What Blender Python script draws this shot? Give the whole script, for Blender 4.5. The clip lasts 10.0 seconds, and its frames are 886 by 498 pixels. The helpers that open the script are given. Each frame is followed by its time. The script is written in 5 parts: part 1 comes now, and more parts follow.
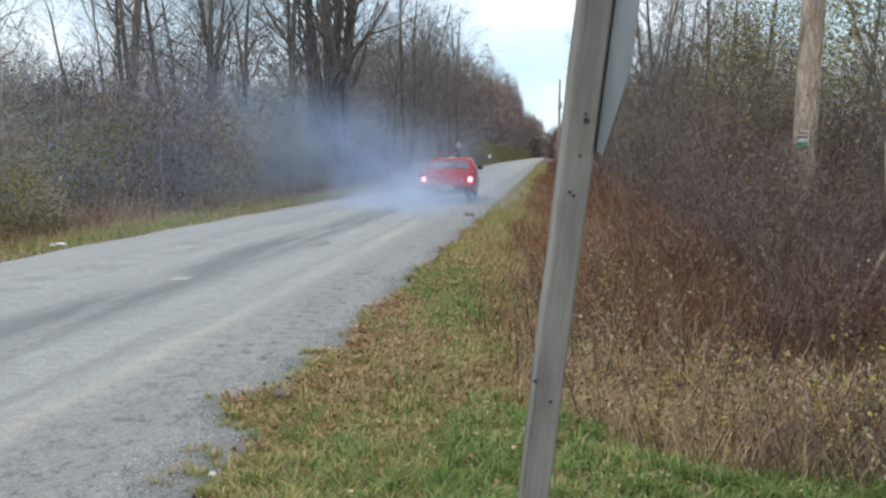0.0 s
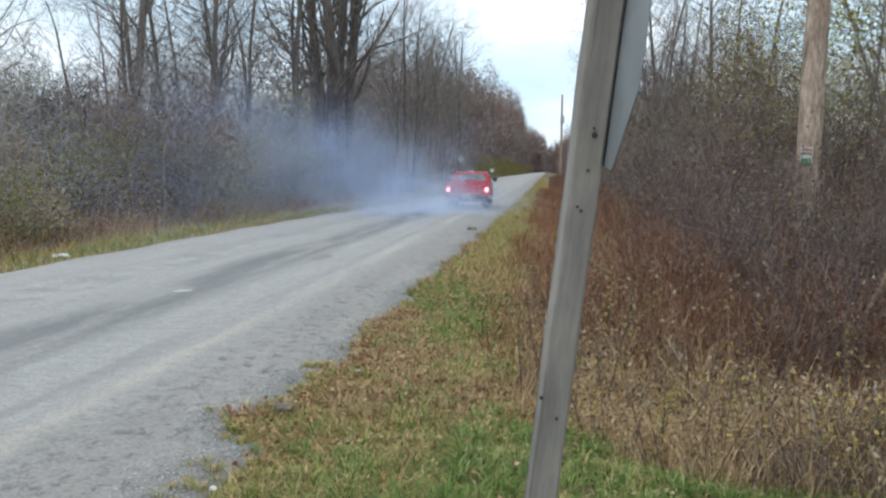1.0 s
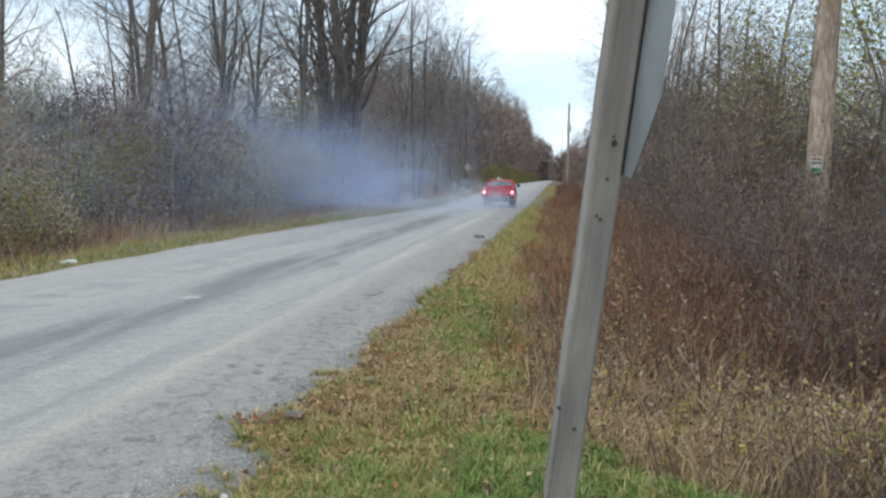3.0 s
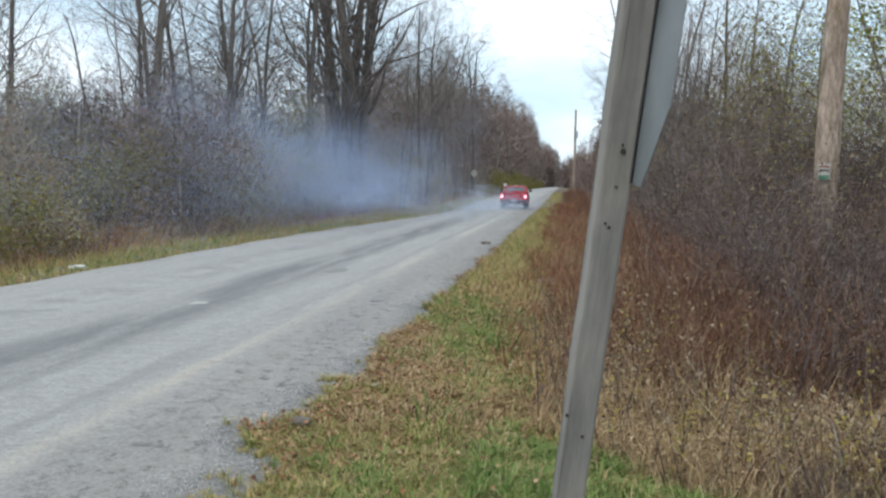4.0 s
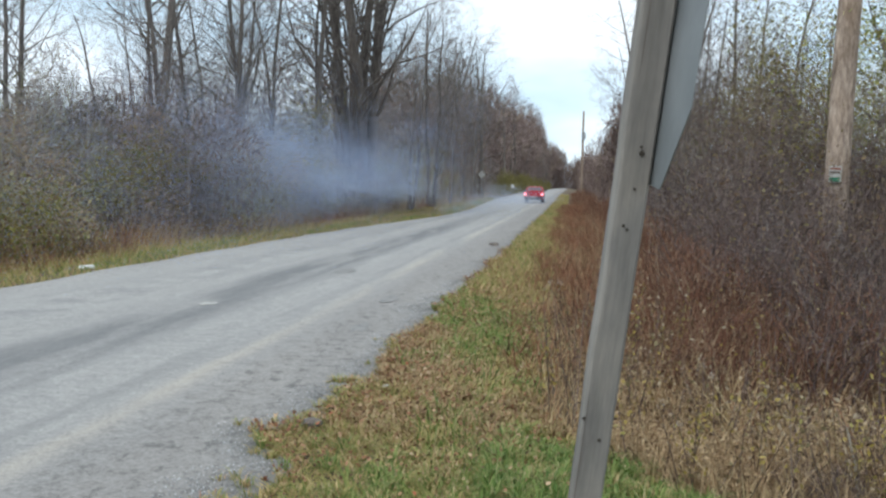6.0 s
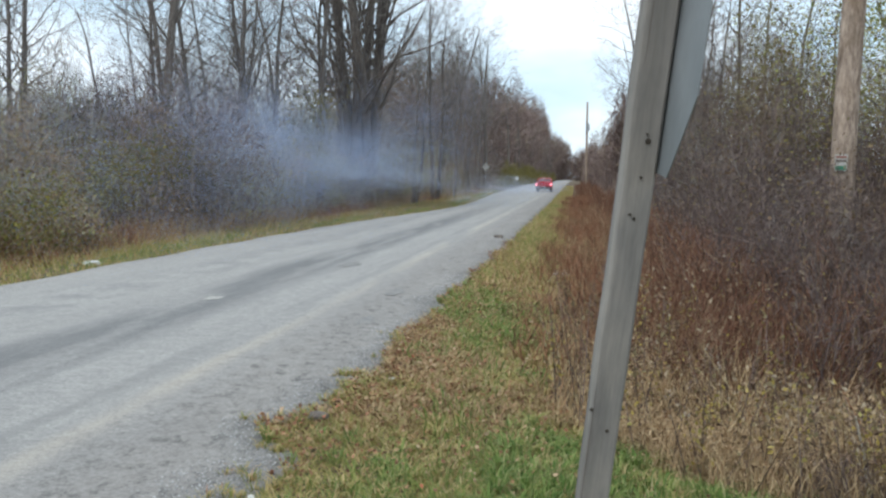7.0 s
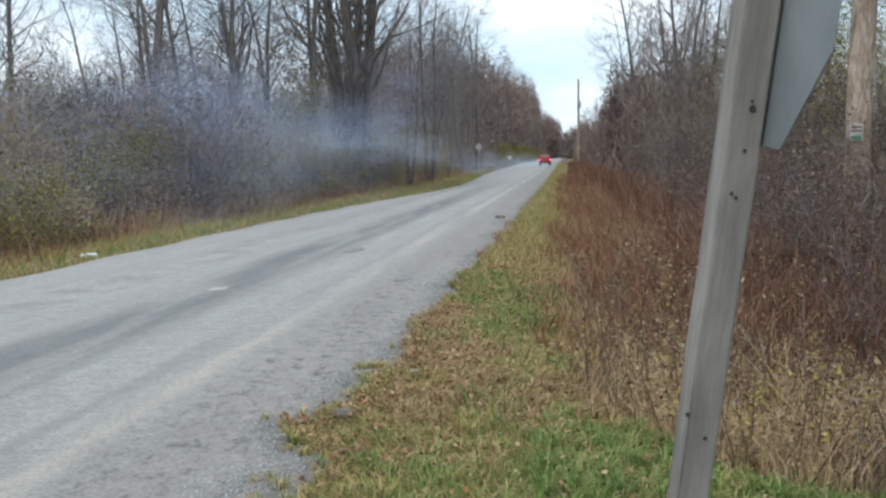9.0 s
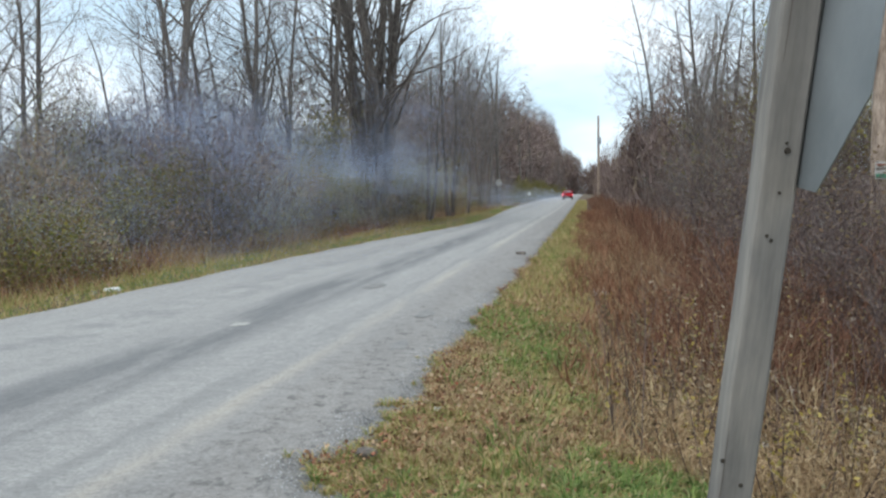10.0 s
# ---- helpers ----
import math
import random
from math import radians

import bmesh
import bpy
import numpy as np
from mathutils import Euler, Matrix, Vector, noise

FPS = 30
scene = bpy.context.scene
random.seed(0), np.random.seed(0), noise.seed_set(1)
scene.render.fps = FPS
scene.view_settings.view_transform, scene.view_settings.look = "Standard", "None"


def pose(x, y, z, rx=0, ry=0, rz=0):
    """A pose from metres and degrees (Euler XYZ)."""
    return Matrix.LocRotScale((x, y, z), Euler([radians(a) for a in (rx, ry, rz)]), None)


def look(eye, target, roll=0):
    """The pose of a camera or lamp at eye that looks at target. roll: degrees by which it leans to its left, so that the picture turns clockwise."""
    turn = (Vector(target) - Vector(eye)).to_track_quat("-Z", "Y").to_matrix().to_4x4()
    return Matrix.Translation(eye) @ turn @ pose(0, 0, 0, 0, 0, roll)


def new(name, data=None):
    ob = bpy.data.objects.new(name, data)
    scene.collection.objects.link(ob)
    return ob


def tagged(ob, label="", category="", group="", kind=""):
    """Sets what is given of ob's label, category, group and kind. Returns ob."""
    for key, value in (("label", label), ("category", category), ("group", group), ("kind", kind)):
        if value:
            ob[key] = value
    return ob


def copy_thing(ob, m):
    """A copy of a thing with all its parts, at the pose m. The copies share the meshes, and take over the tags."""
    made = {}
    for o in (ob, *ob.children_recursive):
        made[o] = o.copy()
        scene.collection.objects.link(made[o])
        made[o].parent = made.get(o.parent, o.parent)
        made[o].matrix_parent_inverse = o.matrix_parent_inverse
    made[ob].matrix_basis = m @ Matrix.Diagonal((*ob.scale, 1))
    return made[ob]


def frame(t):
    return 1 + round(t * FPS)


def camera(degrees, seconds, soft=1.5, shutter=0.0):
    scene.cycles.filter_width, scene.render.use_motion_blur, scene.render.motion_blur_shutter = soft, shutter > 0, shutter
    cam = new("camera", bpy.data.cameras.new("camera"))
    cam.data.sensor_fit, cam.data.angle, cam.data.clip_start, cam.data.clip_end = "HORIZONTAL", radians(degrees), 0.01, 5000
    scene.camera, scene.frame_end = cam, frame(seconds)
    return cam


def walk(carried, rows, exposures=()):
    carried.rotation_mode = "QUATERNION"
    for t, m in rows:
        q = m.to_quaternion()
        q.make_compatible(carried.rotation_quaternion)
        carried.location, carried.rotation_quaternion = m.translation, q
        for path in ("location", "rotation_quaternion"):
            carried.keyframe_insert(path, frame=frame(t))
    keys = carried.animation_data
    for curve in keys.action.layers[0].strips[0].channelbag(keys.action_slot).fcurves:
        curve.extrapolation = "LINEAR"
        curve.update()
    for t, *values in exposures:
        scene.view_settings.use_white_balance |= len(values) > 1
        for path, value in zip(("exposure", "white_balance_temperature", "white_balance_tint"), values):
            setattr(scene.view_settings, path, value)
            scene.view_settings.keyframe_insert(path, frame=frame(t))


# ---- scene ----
cam = camera(53.1, 10.0, soft=2.4)
PATH = [
    (0, (0.004, 0.013, 1.498), (-0.23, 1.988, 1.289), 0.0),
    (0.5, (0.0, 0.021, 1.496), (-0.235, 1.997, 1.296), 0.3),
    (1, (-0.012, 0.034, 1.497), (-0.25, 2.012, 1.319), 0.4),
    (1.5, (-0.035, 0.036, 1.497), (-0.261, 2.015, 1.317), 1.0),
    (2, (-0.046, 0.046, 1.496), (-0.267, 2.026, 1.319), 1.3),
    (2.5, (-0.046, 0.05, 1.496), (-0.285, 2.029, 1.326), 0.9),
    (4, (-0.054, 0.036, 1.501), (-0.32, 2.013, 1.354), 0.8),
    (4.5, (-0.06, 0.035, 1.503), (-0.334, 2.011, 1.358), 1.0),
    (5, (-0.069, 0.042, 1.502), (-0.355, 2.017, 1.367), 0.7),
    (5.5, (-0.079, 0.038, 1.503), (-0.356, 2.013, 1.366), 1.1),
    (7, (-0.087, 0.063, 1.495), (-0.379, 2.035, 1.334), 0.4),
    (7.5, (-0.103, 0.1, 1.491), (-0.357, 2.079, 1.349), 0.8),
    (8, (-0.161, 0.262, 1.495), (-0.44, 2.239, 1.367), -0.3),
    (8.5, (-0.239, 0.365, 1.494), (-0.614, 2.321, 1.302), -1.0),
    (9, (-0.332, 0.34, 1.493), (-0.608, 2.31, 1.29), -1.1),
    (9.5, (-0.364, 0.328, 1.504), (-0.724, 2.29, 1.358), -1.5),
    (10, (-0.362, 0.349, 1.507), (-0.681, 2.32, 1.384), -0.9),
]
walk(cam, [(t, look(eye, target, roll)) for t, eye, target, roll in PATH])


# ---- light ----
world = bpy.data.worlds.new("overcast_sky")
scene.world = world
world.use_nodes = True
wt = world.node_tree
wt.nodes.clear()
w_out = wt.nodes.new("ShaderNodeOutputWorld")
w_bg = wt.nodes.new("ShaderNodeBackground")
w_sky = wt.nodes.new("ShaderNodeTexSky")
w_sky.sky_type, w_sky.sun_disc = "NISHITA", False
w_sky.sun_elevation, w_sky.sun_rotation = radians(55), radians(210)
w_co = wt.nodes.new("ShaderNodeTexCoord")
w_map = wt.nodes.new("ShaderNodeMapping")
w_map.inputs["Scale"].default_value = (1.0, 1.0, 2.6)
w_noise = wt.nodes.new("ShaderNodeTexNoise")
w_noise.inputs["Scale"].default_value, w_noise.inputs["Detail"].default_value = 3.2, 4.0
w_ramp = wt.nodes.new("ShaderNodeValToRGB")
w_ramp.color_ramp.elements[0].position, w_ramp.color_ramp.elements[0].color = 0.38, (5.4, 7.2, 8.7, 1)
w_ramp.color_ramp.elements[1].position, w_ramp.color_ramp.elements[1].color = 0.66, (9.3, 10.3, 11.1, 1)
w_mix = wt.nodes.new("ShaderNodeMix")
w_mix.data_type = "RGBA"
w_mix.inputs["Factor"].default_value = 0.9
wt.links.new(w_co.outputs["Generated"], w_map.inputs["Vector"])
wt.links.new(w_map.outputs["Vector"], w_noise.inputs["Vector"])
wt.links.new(w_noise.outputs["Fac"], w_ramp.inputs["Fac"])
wt.links.new(w_sky.outputs["Color"], w_mix.inputs["A"])
wt.links.new(w_ramp.outputs["Color"], w_mix.inputs["B"])
wt.links.new(w_mix.outputs["Result"], w_bg.inputs["Color"])
w_bg.inputs["Strength"].default_value = 0.1
wt.links.new(w_bg.outputs["Background"], w_out.inputs["Surface"])

sun = new("sun", bpy.data.lights.new("sun", "SUN"))
sun.data.energy, sun.data.angle, sun.data.color = 1.4, radians(25), (0.98, 0.985, 0.98)
sun.matrix_world = look((0, 0, 50), (17, 30, 0))
scene.view_settings.exposure = 0.45

# ---- materials ----


def shader(name, rough=0.9, metal=0.0):
    m = bpy.data.materials.new(name)
    m.use_nodes = True
    b = m.node_tree.nodes["Principled BSDF"]
    b.inputs["Roughness"].default_value, b.inputs["Metallic"].default_value = rough, metal
    b.inputs["Specular IOR Level"].default_value = 0.3
    return m, m.node_tree, b


def ramp(nt, stops):
    r = nt.nodes.new("ShaderNodeValToRGB")
    e = r.color_ramp.elements
    while len(e) < len(stops):
        e.new(0.5)
    for k, (p, c) in zip(e, stops):
        k.position, k.color = p, (*c, 1)
    return r


def coords(nt, scale=(1, 1, 1), space="Object"):
    c, m = nt.nodes.new("ShaderNodeTexCoord"), nt.nodes.new("ShaderNodeMapping")
    m.inputs["Scale"].default_value = scale
    nt.links.new(c.outputs[space], m.inputs["Vector"])
    return m.outputs["Vector"]


def noise_of(nt, vector, scale, detail=4.0, rough=0.6):
    n = nt.nodes.new("ShaderNodeTexNoise")
    n.inputs["Scale"].default_value, n.inputs["Detail"].default_value, n.inputs["Roughness"].default_value = scale, detail, rough
    nt.links.new(vector, n.inputs["Vector"])
    return n.outputs["Fac"]


def mixed(nt, a, b, fac, kind="MIX"):
    m = nt.nodes.new("ShaderNodeMix")
    m.data_type, m.blend_type = "RGBA", kind
    for socket, v in (("A", a), ("B", b), ("Factor", fac)):
        if isinstance(v, (int, float)):
            m.inputs[socket].default_value = v
        elif isinstance(v, tuple):
            m.inputs[socket].default_value = (*v, 1)
        else:
            nt.links.new(v, m.inputs[socket])
    return m.outputs["Result"]


def maths(nt, op, *vals):
    m = nt.nodes.new("ShaderNodeMath")
    m.operation = op
    for k, v in enumerate(vals):
        if isinstance(v, (int, float)):
            m.inputs[k].default_value = v
        else:
            nt.links.new(v, m.inputs[k])
    return m.outputs[0]


def step(nt, v, lo, hi):
    m = nt.nodes.new("ShaderNodeMapRange")
    m.interpolation_type = "SMOOTHSTEP"
    m.inputs["From Min"].default_value, m.inputs["From Max"].default_value = lo, hi
    nt.links.new(v, m.inputs["Value"])
    return m.outputs["Result"]


def bumped(nt, b, height, strength, dist):
    n = nt.nodes.new("ShaderNodeBump")
    n.inputs["Strength"].default_value, n.inputs["Distance"].default_value = strength, dist
    nt.links.new(height, n.inputs["Height"])
    nt.links.new(n.outputs["Normal"], b.inputs["Normal"])


def pieces_mat(name, stops, rough=0.9, translucent=0.0, per="Random Per Island"):
    """Colour varied from piece to piece."""
    m, nt, b = shader(name, rough)
    if per == "Random Per Island":
        g = nt.nodes.new("ShaderNodeNewGeometry").outputs["Random Per Island"]
    else:
        g = nt.nodes.new("ShaderNodeObjectInfo").outputs["Random"]
    r = ramp(nt, stops)
    nt.links.new(g, r.inputs["Fac"])
    nt.links.new(r.outputs["Color"], b.inputs["Base Color"])
    if translucent:
        t = nt.nodes.new("ShaderNodeBsdfTranslucent")
        nt.links.new(r.outputs["Color"], t.inputs["Color"])
        x = nt.nodes.new("ShaderNodeMixShader")
        x.inputs[0].default_value = translucent
        nt.links.new(b.outputs[0], x.inputs[1])
        nt.links.new(t.outputs[0], x.inputs[2])
        nt.links.new(x.outputs[0], nt.nodes["Material Output"].inputs["Surface"])
    return m


def grained(name, dark, light, scale, rough=0.9, bump=0.3, dist=0.01, stretch=(1, 1, 1), metal=0.0):
    m, nt, b = shader(name, rough, metal)
    v = coords(nt, stretch)
    n = noise_of(nt, v, scale, 6.0, 0.65)
    big = noise_of(nt, v, scale * 0.13, 3.0)
    r = ramp(nt, [(0.3, dark), (0.7, light)])
    nt.links.new(n, r.inputs["Fac"])
    shade = ramp(nt, [(0.3, (0.75, 0.75, 0.75)), (0.7, (1.1, 1.08, 1.05))])
    nt.links.new(big, shade.inputs["Fac"])
    nt.links.new(mixed(nt, r.outputs["Color"], shade.outputs["Color"], 1.0, "MULTIPLY"), b.inputs["Base Color"])
    if bump:
        bumped(nt, b, n, bump, dist)
    return m


BARK = grained("bark", (0.085, 0.073, 0.065), (0.22, 0.19, 0.168), 9.0, bump=0.6, dist=0.03, stretch=(1, 1, 0.25))
BARK_DARK = grained("dark_bark", (0.08, 0.068, 0.06), (0.22, 0.185, 0.16), 9.0, bump=0.6, dist=0.03, stretch=(1, 1, 0.25))
TWIG = pieces_mat("twig", [(0.0, (0.095, 0.082, 0.077)), (0.6, (0.19, 0.17, 0.158)), (1.0, (0.3, 0.27, 0.25))])
TWIG_RED = pieces_mat("reddish_twig", [(0.0, (0.06, 0.043, 0.04)), (0.6, (0.14, 0.1, 0.09)), (1.0, (0.26, 0.2, 0.18))])
LEAF_YELLOW = pieces_mat("yellow_green_leaf", [(0.0, (0.09, 0.1, 0.03)), (0.4, (0.17, 0.17, 0.045)), (0.75, (0.3, 0.25, 0.06)), (1.0, (0.16, 0.1, 0.04))], 0.7, 0.4)
LEAF_BRIGHT = pieces_mat("pale_yellow_green_leaf", [(0.0, (0.16, 0.19, 0.06)), (0.5, (0.3, 0.33, 0.1)), (0.85, (0.48, 0.44, 0.13)), (1.0, (0.5, 0.36, 0.1))], 0.6, 0.5)
LEAF_BROWN = pieces_mat("brown_leaf", [(0.0, (0.11, 0.068, 0.042)), (0.5, (0.2, 0.13, 0.08)), (0.8, (0.2, 0.17, 0.085)), (1.0, (0.29, 0.2, 0.1))], 0.8, 0.3)
GRASS = pieces_mat("verge_grass", [(0.0, (0.15, 0.19, 0.055)), (0.4, (0.33, 0.32, 0.1)), (0.66, (0.5, 0.38, 0.17)), (0.86, (0.64, 0.47, 0.26)), (1.0, (0.36, 0.17, 0.1))], 0.8, 0.3)
GREEN = pieces_mat("green_grass", [(0.0, (0.06, 0.13, 0.03)), (0.45, (0.17, 0.255, 0.06)), (0.8, (0.3, 0.36, 0.11)), (0.92, (0.4, 0.38, 0.18)), (1.0, (0.44, 0.35, 0.19))], 0.7, 0.35)
STRAW = pieces_mat("straw_weed", [(0.0, (0.08, 0.05, 0.035)), (0.3, (0.36, 0.24, 0.135)), (0.75, (0.6, 0.43, 0.25)), (1.0, (0.72, 0.56, 0.35))], 0.9, 0.25)
RUST = pieces_mat("rust_brown_weed", [(0.0, (0.05, 0.027, 0.018)), (0.45, (0.165, 0.074, 0.047)), (0.8, (0.28, 0.14, 0.085)), (1.0, (0.38, 0.28, 0.18))], 0.9, 0.2)
BRUSH = pieces_mat("underbrush", [(0.0, (0.13, 0.115, 0.1)), (0.5, (0.28, 0.25, 0.22)), (0.8, (0.39, 0.355, 0.31)), (0.9, (0.24, 0.25, 0.12)), (1.0, (0.31, 0.29, 0.12))])
FALLEN = pieces_mat("fallen_leaf", [(0.0, (0.1, 0.05, 0.03)), (0.35, (0.26, 0.12, 0.07)), (0.66, (0.42, 0.24, 0.13)), (0.92, (0.58, 0.43, 0.28)), (1.0, (0.46, 0.1, 0.05))], 0.8, 0.2)
STONE = pieces_mat("gravel_stone", [(0.0, (0.15, 0.148, 0.145)), (0.5, (0.33, 0.325, 0.32)), (1.0, (0.55, 0.54, 0.52))])
LITTER_WEED = pieces_mat("brown_weed", [(0.0, (0.17, 0.11, 0.06)), (0.5, (0.4, 0.265, 0.145)), (0.8, (0.52, 0.42, 0.23)), (1.0, (0.33, 0.16, 0.09))], 0.9, 0.2)
RUSSET = pieces_mat("russet_weed", [(0.0, (0.07, 0.038, 0.026)), (0.45, (0.24, 0.105, 0.06)), (0.8, (0.36, 0.175, 0.095)), (1.0, (0.42, 0.3, 0.18))], 0.9, 0.2)
OLIVE = pieces_mat("olive_yellow_leaf", [(0.0, (0.1, 0.09, 0.035)), (0.5, (0.2, 0.175, 0.06)), (1.0, (0.3, 0.25, 0.08))], 0.8, 0.3)
DUN = pieces_mat("dun_leaf", [(0.0, (0.2, 0.14, 0.095)), (0.5, (0.36, 0.26, 0.18)), (1.0, (0.5, 0.38, 0.27))], 0.9, 0.3)
GREY_OLIVE = pieces_mat("grey_olive_leaf", [(0.0, (0.17, 0.16, 0.085)), (0.5, (0.31, 0.285, 0.145)), (1.0, (0.46, 0.41, 0.2))], 0.9, 0.3)
GOLD = pieces_mat("golden_leaf", [(0.0, (0.26, 0.19, 0.05)), (0.6, (0.42, 0.31, 0.08)), (1.0, (0.34, 0.31, 0.1))], 0.7, 0.3)
FLUFF = pieces_mat("seed_fluff", [(0.0, (0.34, 0.28, 0.22)), (1.0, (0.55, 0.49, 0.42))], 0.9, 0.3)
DEAD = pieces_mat("dead_leaf_tatter", [(0.0, (0.05, 0.032, 0.025)), (0.35, (0.17, 0.11, 0.075)), (0.7, (0.36, 0.27, 0.17)), (0.93, (0.5, 0.42, 0.3)), (1.0, (0.5, 0.38, 0.06))], 0.9, 0.2)


def smoke_mat(name, low, high):
    """Tiny half-clear specks of smoke."""
    m = pieces_mat(name, [(0.0, low), (1.0, high)], 1.0, 0.5)
    out = m.node_tree.nodes["Material Output"]
    clear, both = m.node_tree.nodes.new("ShaderNodeBsdfTransparent"), m.node_tree.nodes.new("ShaderNodeMixShader")
    both.inputs[0].default_value = 0.4
    m.node_tree.links.new(out.inputs["Surface"].links[0].from_socket, both.inputs[1])
    m.node_tree.links.new(clear.outputs[0], both.inputs[2])
    m.node_tree.links.new(both.outputs[0], out.inputs["Surface"])
    return m


SMOKE = smoke_mat("tyre_smoke", (0.44, 0.55, 0.8), (0.55, 0.66, 0.88))
SMOKE_PALE = smoke_mat("fresh_tyre_smoke", (0.62, 0.72, 0.92), (0.74, 0.82, 0.97))
TANGLE_RED = pieces_mat("reddish_branchwork", [(0.0, (0.05, 0.034, 0.028)), (0.5, (0.125, 0.085, 0.068)), (0.9, (0.22, 0.16, 0.125)), (1.0, (0.24, 0.2, 0.1))])
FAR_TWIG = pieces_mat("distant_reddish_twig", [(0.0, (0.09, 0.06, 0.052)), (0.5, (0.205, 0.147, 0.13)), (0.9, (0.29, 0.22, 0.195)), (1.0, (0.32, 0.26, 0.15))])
SOIL = grained("leaf_litter_soil", (0.07, 0.05, 0.033), (0.2, 0.145, 0.09), 14.0, bump=0.7, dist=0.04)
POST_WOOD = grained("weathered_post_wood", (0.16, 0.15, 0.138), (0.34, 0.315, 0.285), 16.0, bump=0.35, dist=0.003, stretch=(1, 1, 0.07))
POLE_WOOD = grained("pole_wood", (0.2, 0.15, 0.12), (0.5, 0.4, 0.32), 20.0, bump=0.6, dist=0.015, stretch=(1, 1, 0.3))
PLATE = grained("sign_aluminium", (0.19, 0.205, 0.21), (0.26, 0.275, 0.28), 3.0, 0.5, 0.05, 0.001, metal=0.3)
KNOT = grained("dark_knot", (0.03, 0.025, 0.02), (0.09, 0.075, 0.06), 60.0)
WHITE = grained("white_paint", (0.62, 0.62, 0.6), (0.78, 0.78, 0.76), 12.0, 0.5, 0.05, 0.001)
WORN = grained("worn_paint", (0.3, 0.29, 0.27), (0.5, 0.48, 0.44), 30.0, 0.8, 0.2, 0.002)
PALE = grained("pale_dead_wood", (0.25, 0.21, 0.17), (0.5, 0.44, 0.36), 25.0, bump=0.3, dist=0.004, stretch=(1, 1, 0.2))
BLACK = grained("black_rubber", (0.012, 0.012, 0.012), (0.03, 0.03, 0.03), 30.0, 0.75, 0.1, 0.002)
RED = grained("red_car_paint", (0.4, 0.006, 0.016), (0.48, 0.01, 0.022), 3.0, 0.28, 0.0)
STEEL = grained("dull_chrome", (0.35, 0.35, 0.36), (0.5, 0.5, 0.5), 10.0, 0.35, 0.05, 0.001, metal=0.9)
DARK = grained("dark_underbody", (0.01, 0.01, 0.01), (0.025, 0.024, 0.022), 10.0, 0.6)
TAR = grained("old_tar", (0.13, 0.125, 0.12), (0.34, 0.325, 0.31), 40.0, 0.8, 0.4, 0.004)
RUST_PAINT = grained("faded_red_paint", (0.22, 0.07, 0.05), (0.32, 0.12, 0.09), 30.0, 0.7)
SIGN_GREEN = grained("green_enamel", (0.04, 0.16, 0.1), (0.06, 0.22, 0.13), 20.0, 0.5)
GLASS, g_nt, g_b = shader("tinted_glass", 0.05)
g_b.inputs["Base Color"].default_value = (0.13, 0.14, 0.15, 1)
g_b.inputs["Specular IOR Level"].default_value = 0.8
LAMP, l_nt, l_b = shader("lit_tail_lamp", 0.3)
l_b.inputs["Base Color"].default_value = (0.7, 0.05, 0.06, 1)
l_b.inputs["Emission Color"].default_value = (1.0, 0.32, 0.4, 1)
l_b.inputs["Emission Strength"].default_value = 3.6


def blotched(m, scale, lo, hi, stretch=(1, 1, 1)):
    """Weather stains over what the base colour already is."""
    tree_, shade_in = m.node_tree, m.node_tree.nodes["Principled BSDF"].inputs["Base Color"]
    was = shade_in.links[0].from_socket
    stain = ramp(tree_, [(0.35, lo), (0.68, hi)])
    tree_.links.new(noise_of(tree_, coords(tree_, stretch), scale, 5.0, 0.65), stain.inputs["Fac"])
    tree_.links.new(mixed(tree_, was, stain.outputs["Color"], 1.0, "MULTIPLY"), shade_in)


blotched(POST_WOOD, 7.0, (0.74, 0.75, 0.77), (1.18, 1.16, 1.12), (1, 1, 0.35))
blotched(POLE_WOOD, 5.0, (0.6, 0.55, 0.5), (1.2, 1.2, 1.2), (1, 1, 0.4))
blotched(PLATE, 2.5, (0.85, 0.87, 0.88), (1.1, 1.1, 1.1))

# chip-seal road: pale stone, sandy edge line, dark tyre bands, tar patches and a broken shoulder
ROAD, nt, b = shader("worn_chip_seal", 0.85)
v = coords(nt)
sep = nt.nodes.new("ShaderNodeSeparateXYZ")
nt.links.new(v, sep.inputs[0])
X, Y = sep.outputs["X"], sep.outputs["Y"]
fine = noise_of(nt, v, 38.0, 6.0, 0.85)
mid = noise_of(nt, v, 1.6, 4.0, 0.6)
along = noise_of(nt, coords(nt, (1.0, 0.12, 1.0)), 2.2, 4.0, 0.6)
wob = maths(nt, "MULTIPLY", maths(nt, "SUBTRACT", along, 0.5), 0.7)
XW = maths(nt, "ADD", X, wob)
r = ramp(nt, [(0.25, (0.155, 0.148, 0.14)), (0.75, (0.49, 0.465, 0.44))])
nt.links.new(fine, r.inputs["Fac"])
col = r.outputs["Color"]
tone = ramp(nt, [(0.3, (0.9, 0.9, 0.9)), (0.7, (1.06, 1.06, 1.05))])
nt.links.new(along, tone.inputs["Fac"])
col = mixed(nt, col, tone.outputs["Color"], 1.0, "MULTIPLY")
coarse = ramp(nt, [(0.3, (0.82, 0.82, 0.82)), (0.7, (1.14, 1.14, 1.13))])
nt.links.new(noise_of(nt, v, 9.0, 5.0, 0.7), coarse.inputs["Fac"])
col = mixed(nt, col, coarse.outputs["Color"], 0.8, "MULTIPLY")


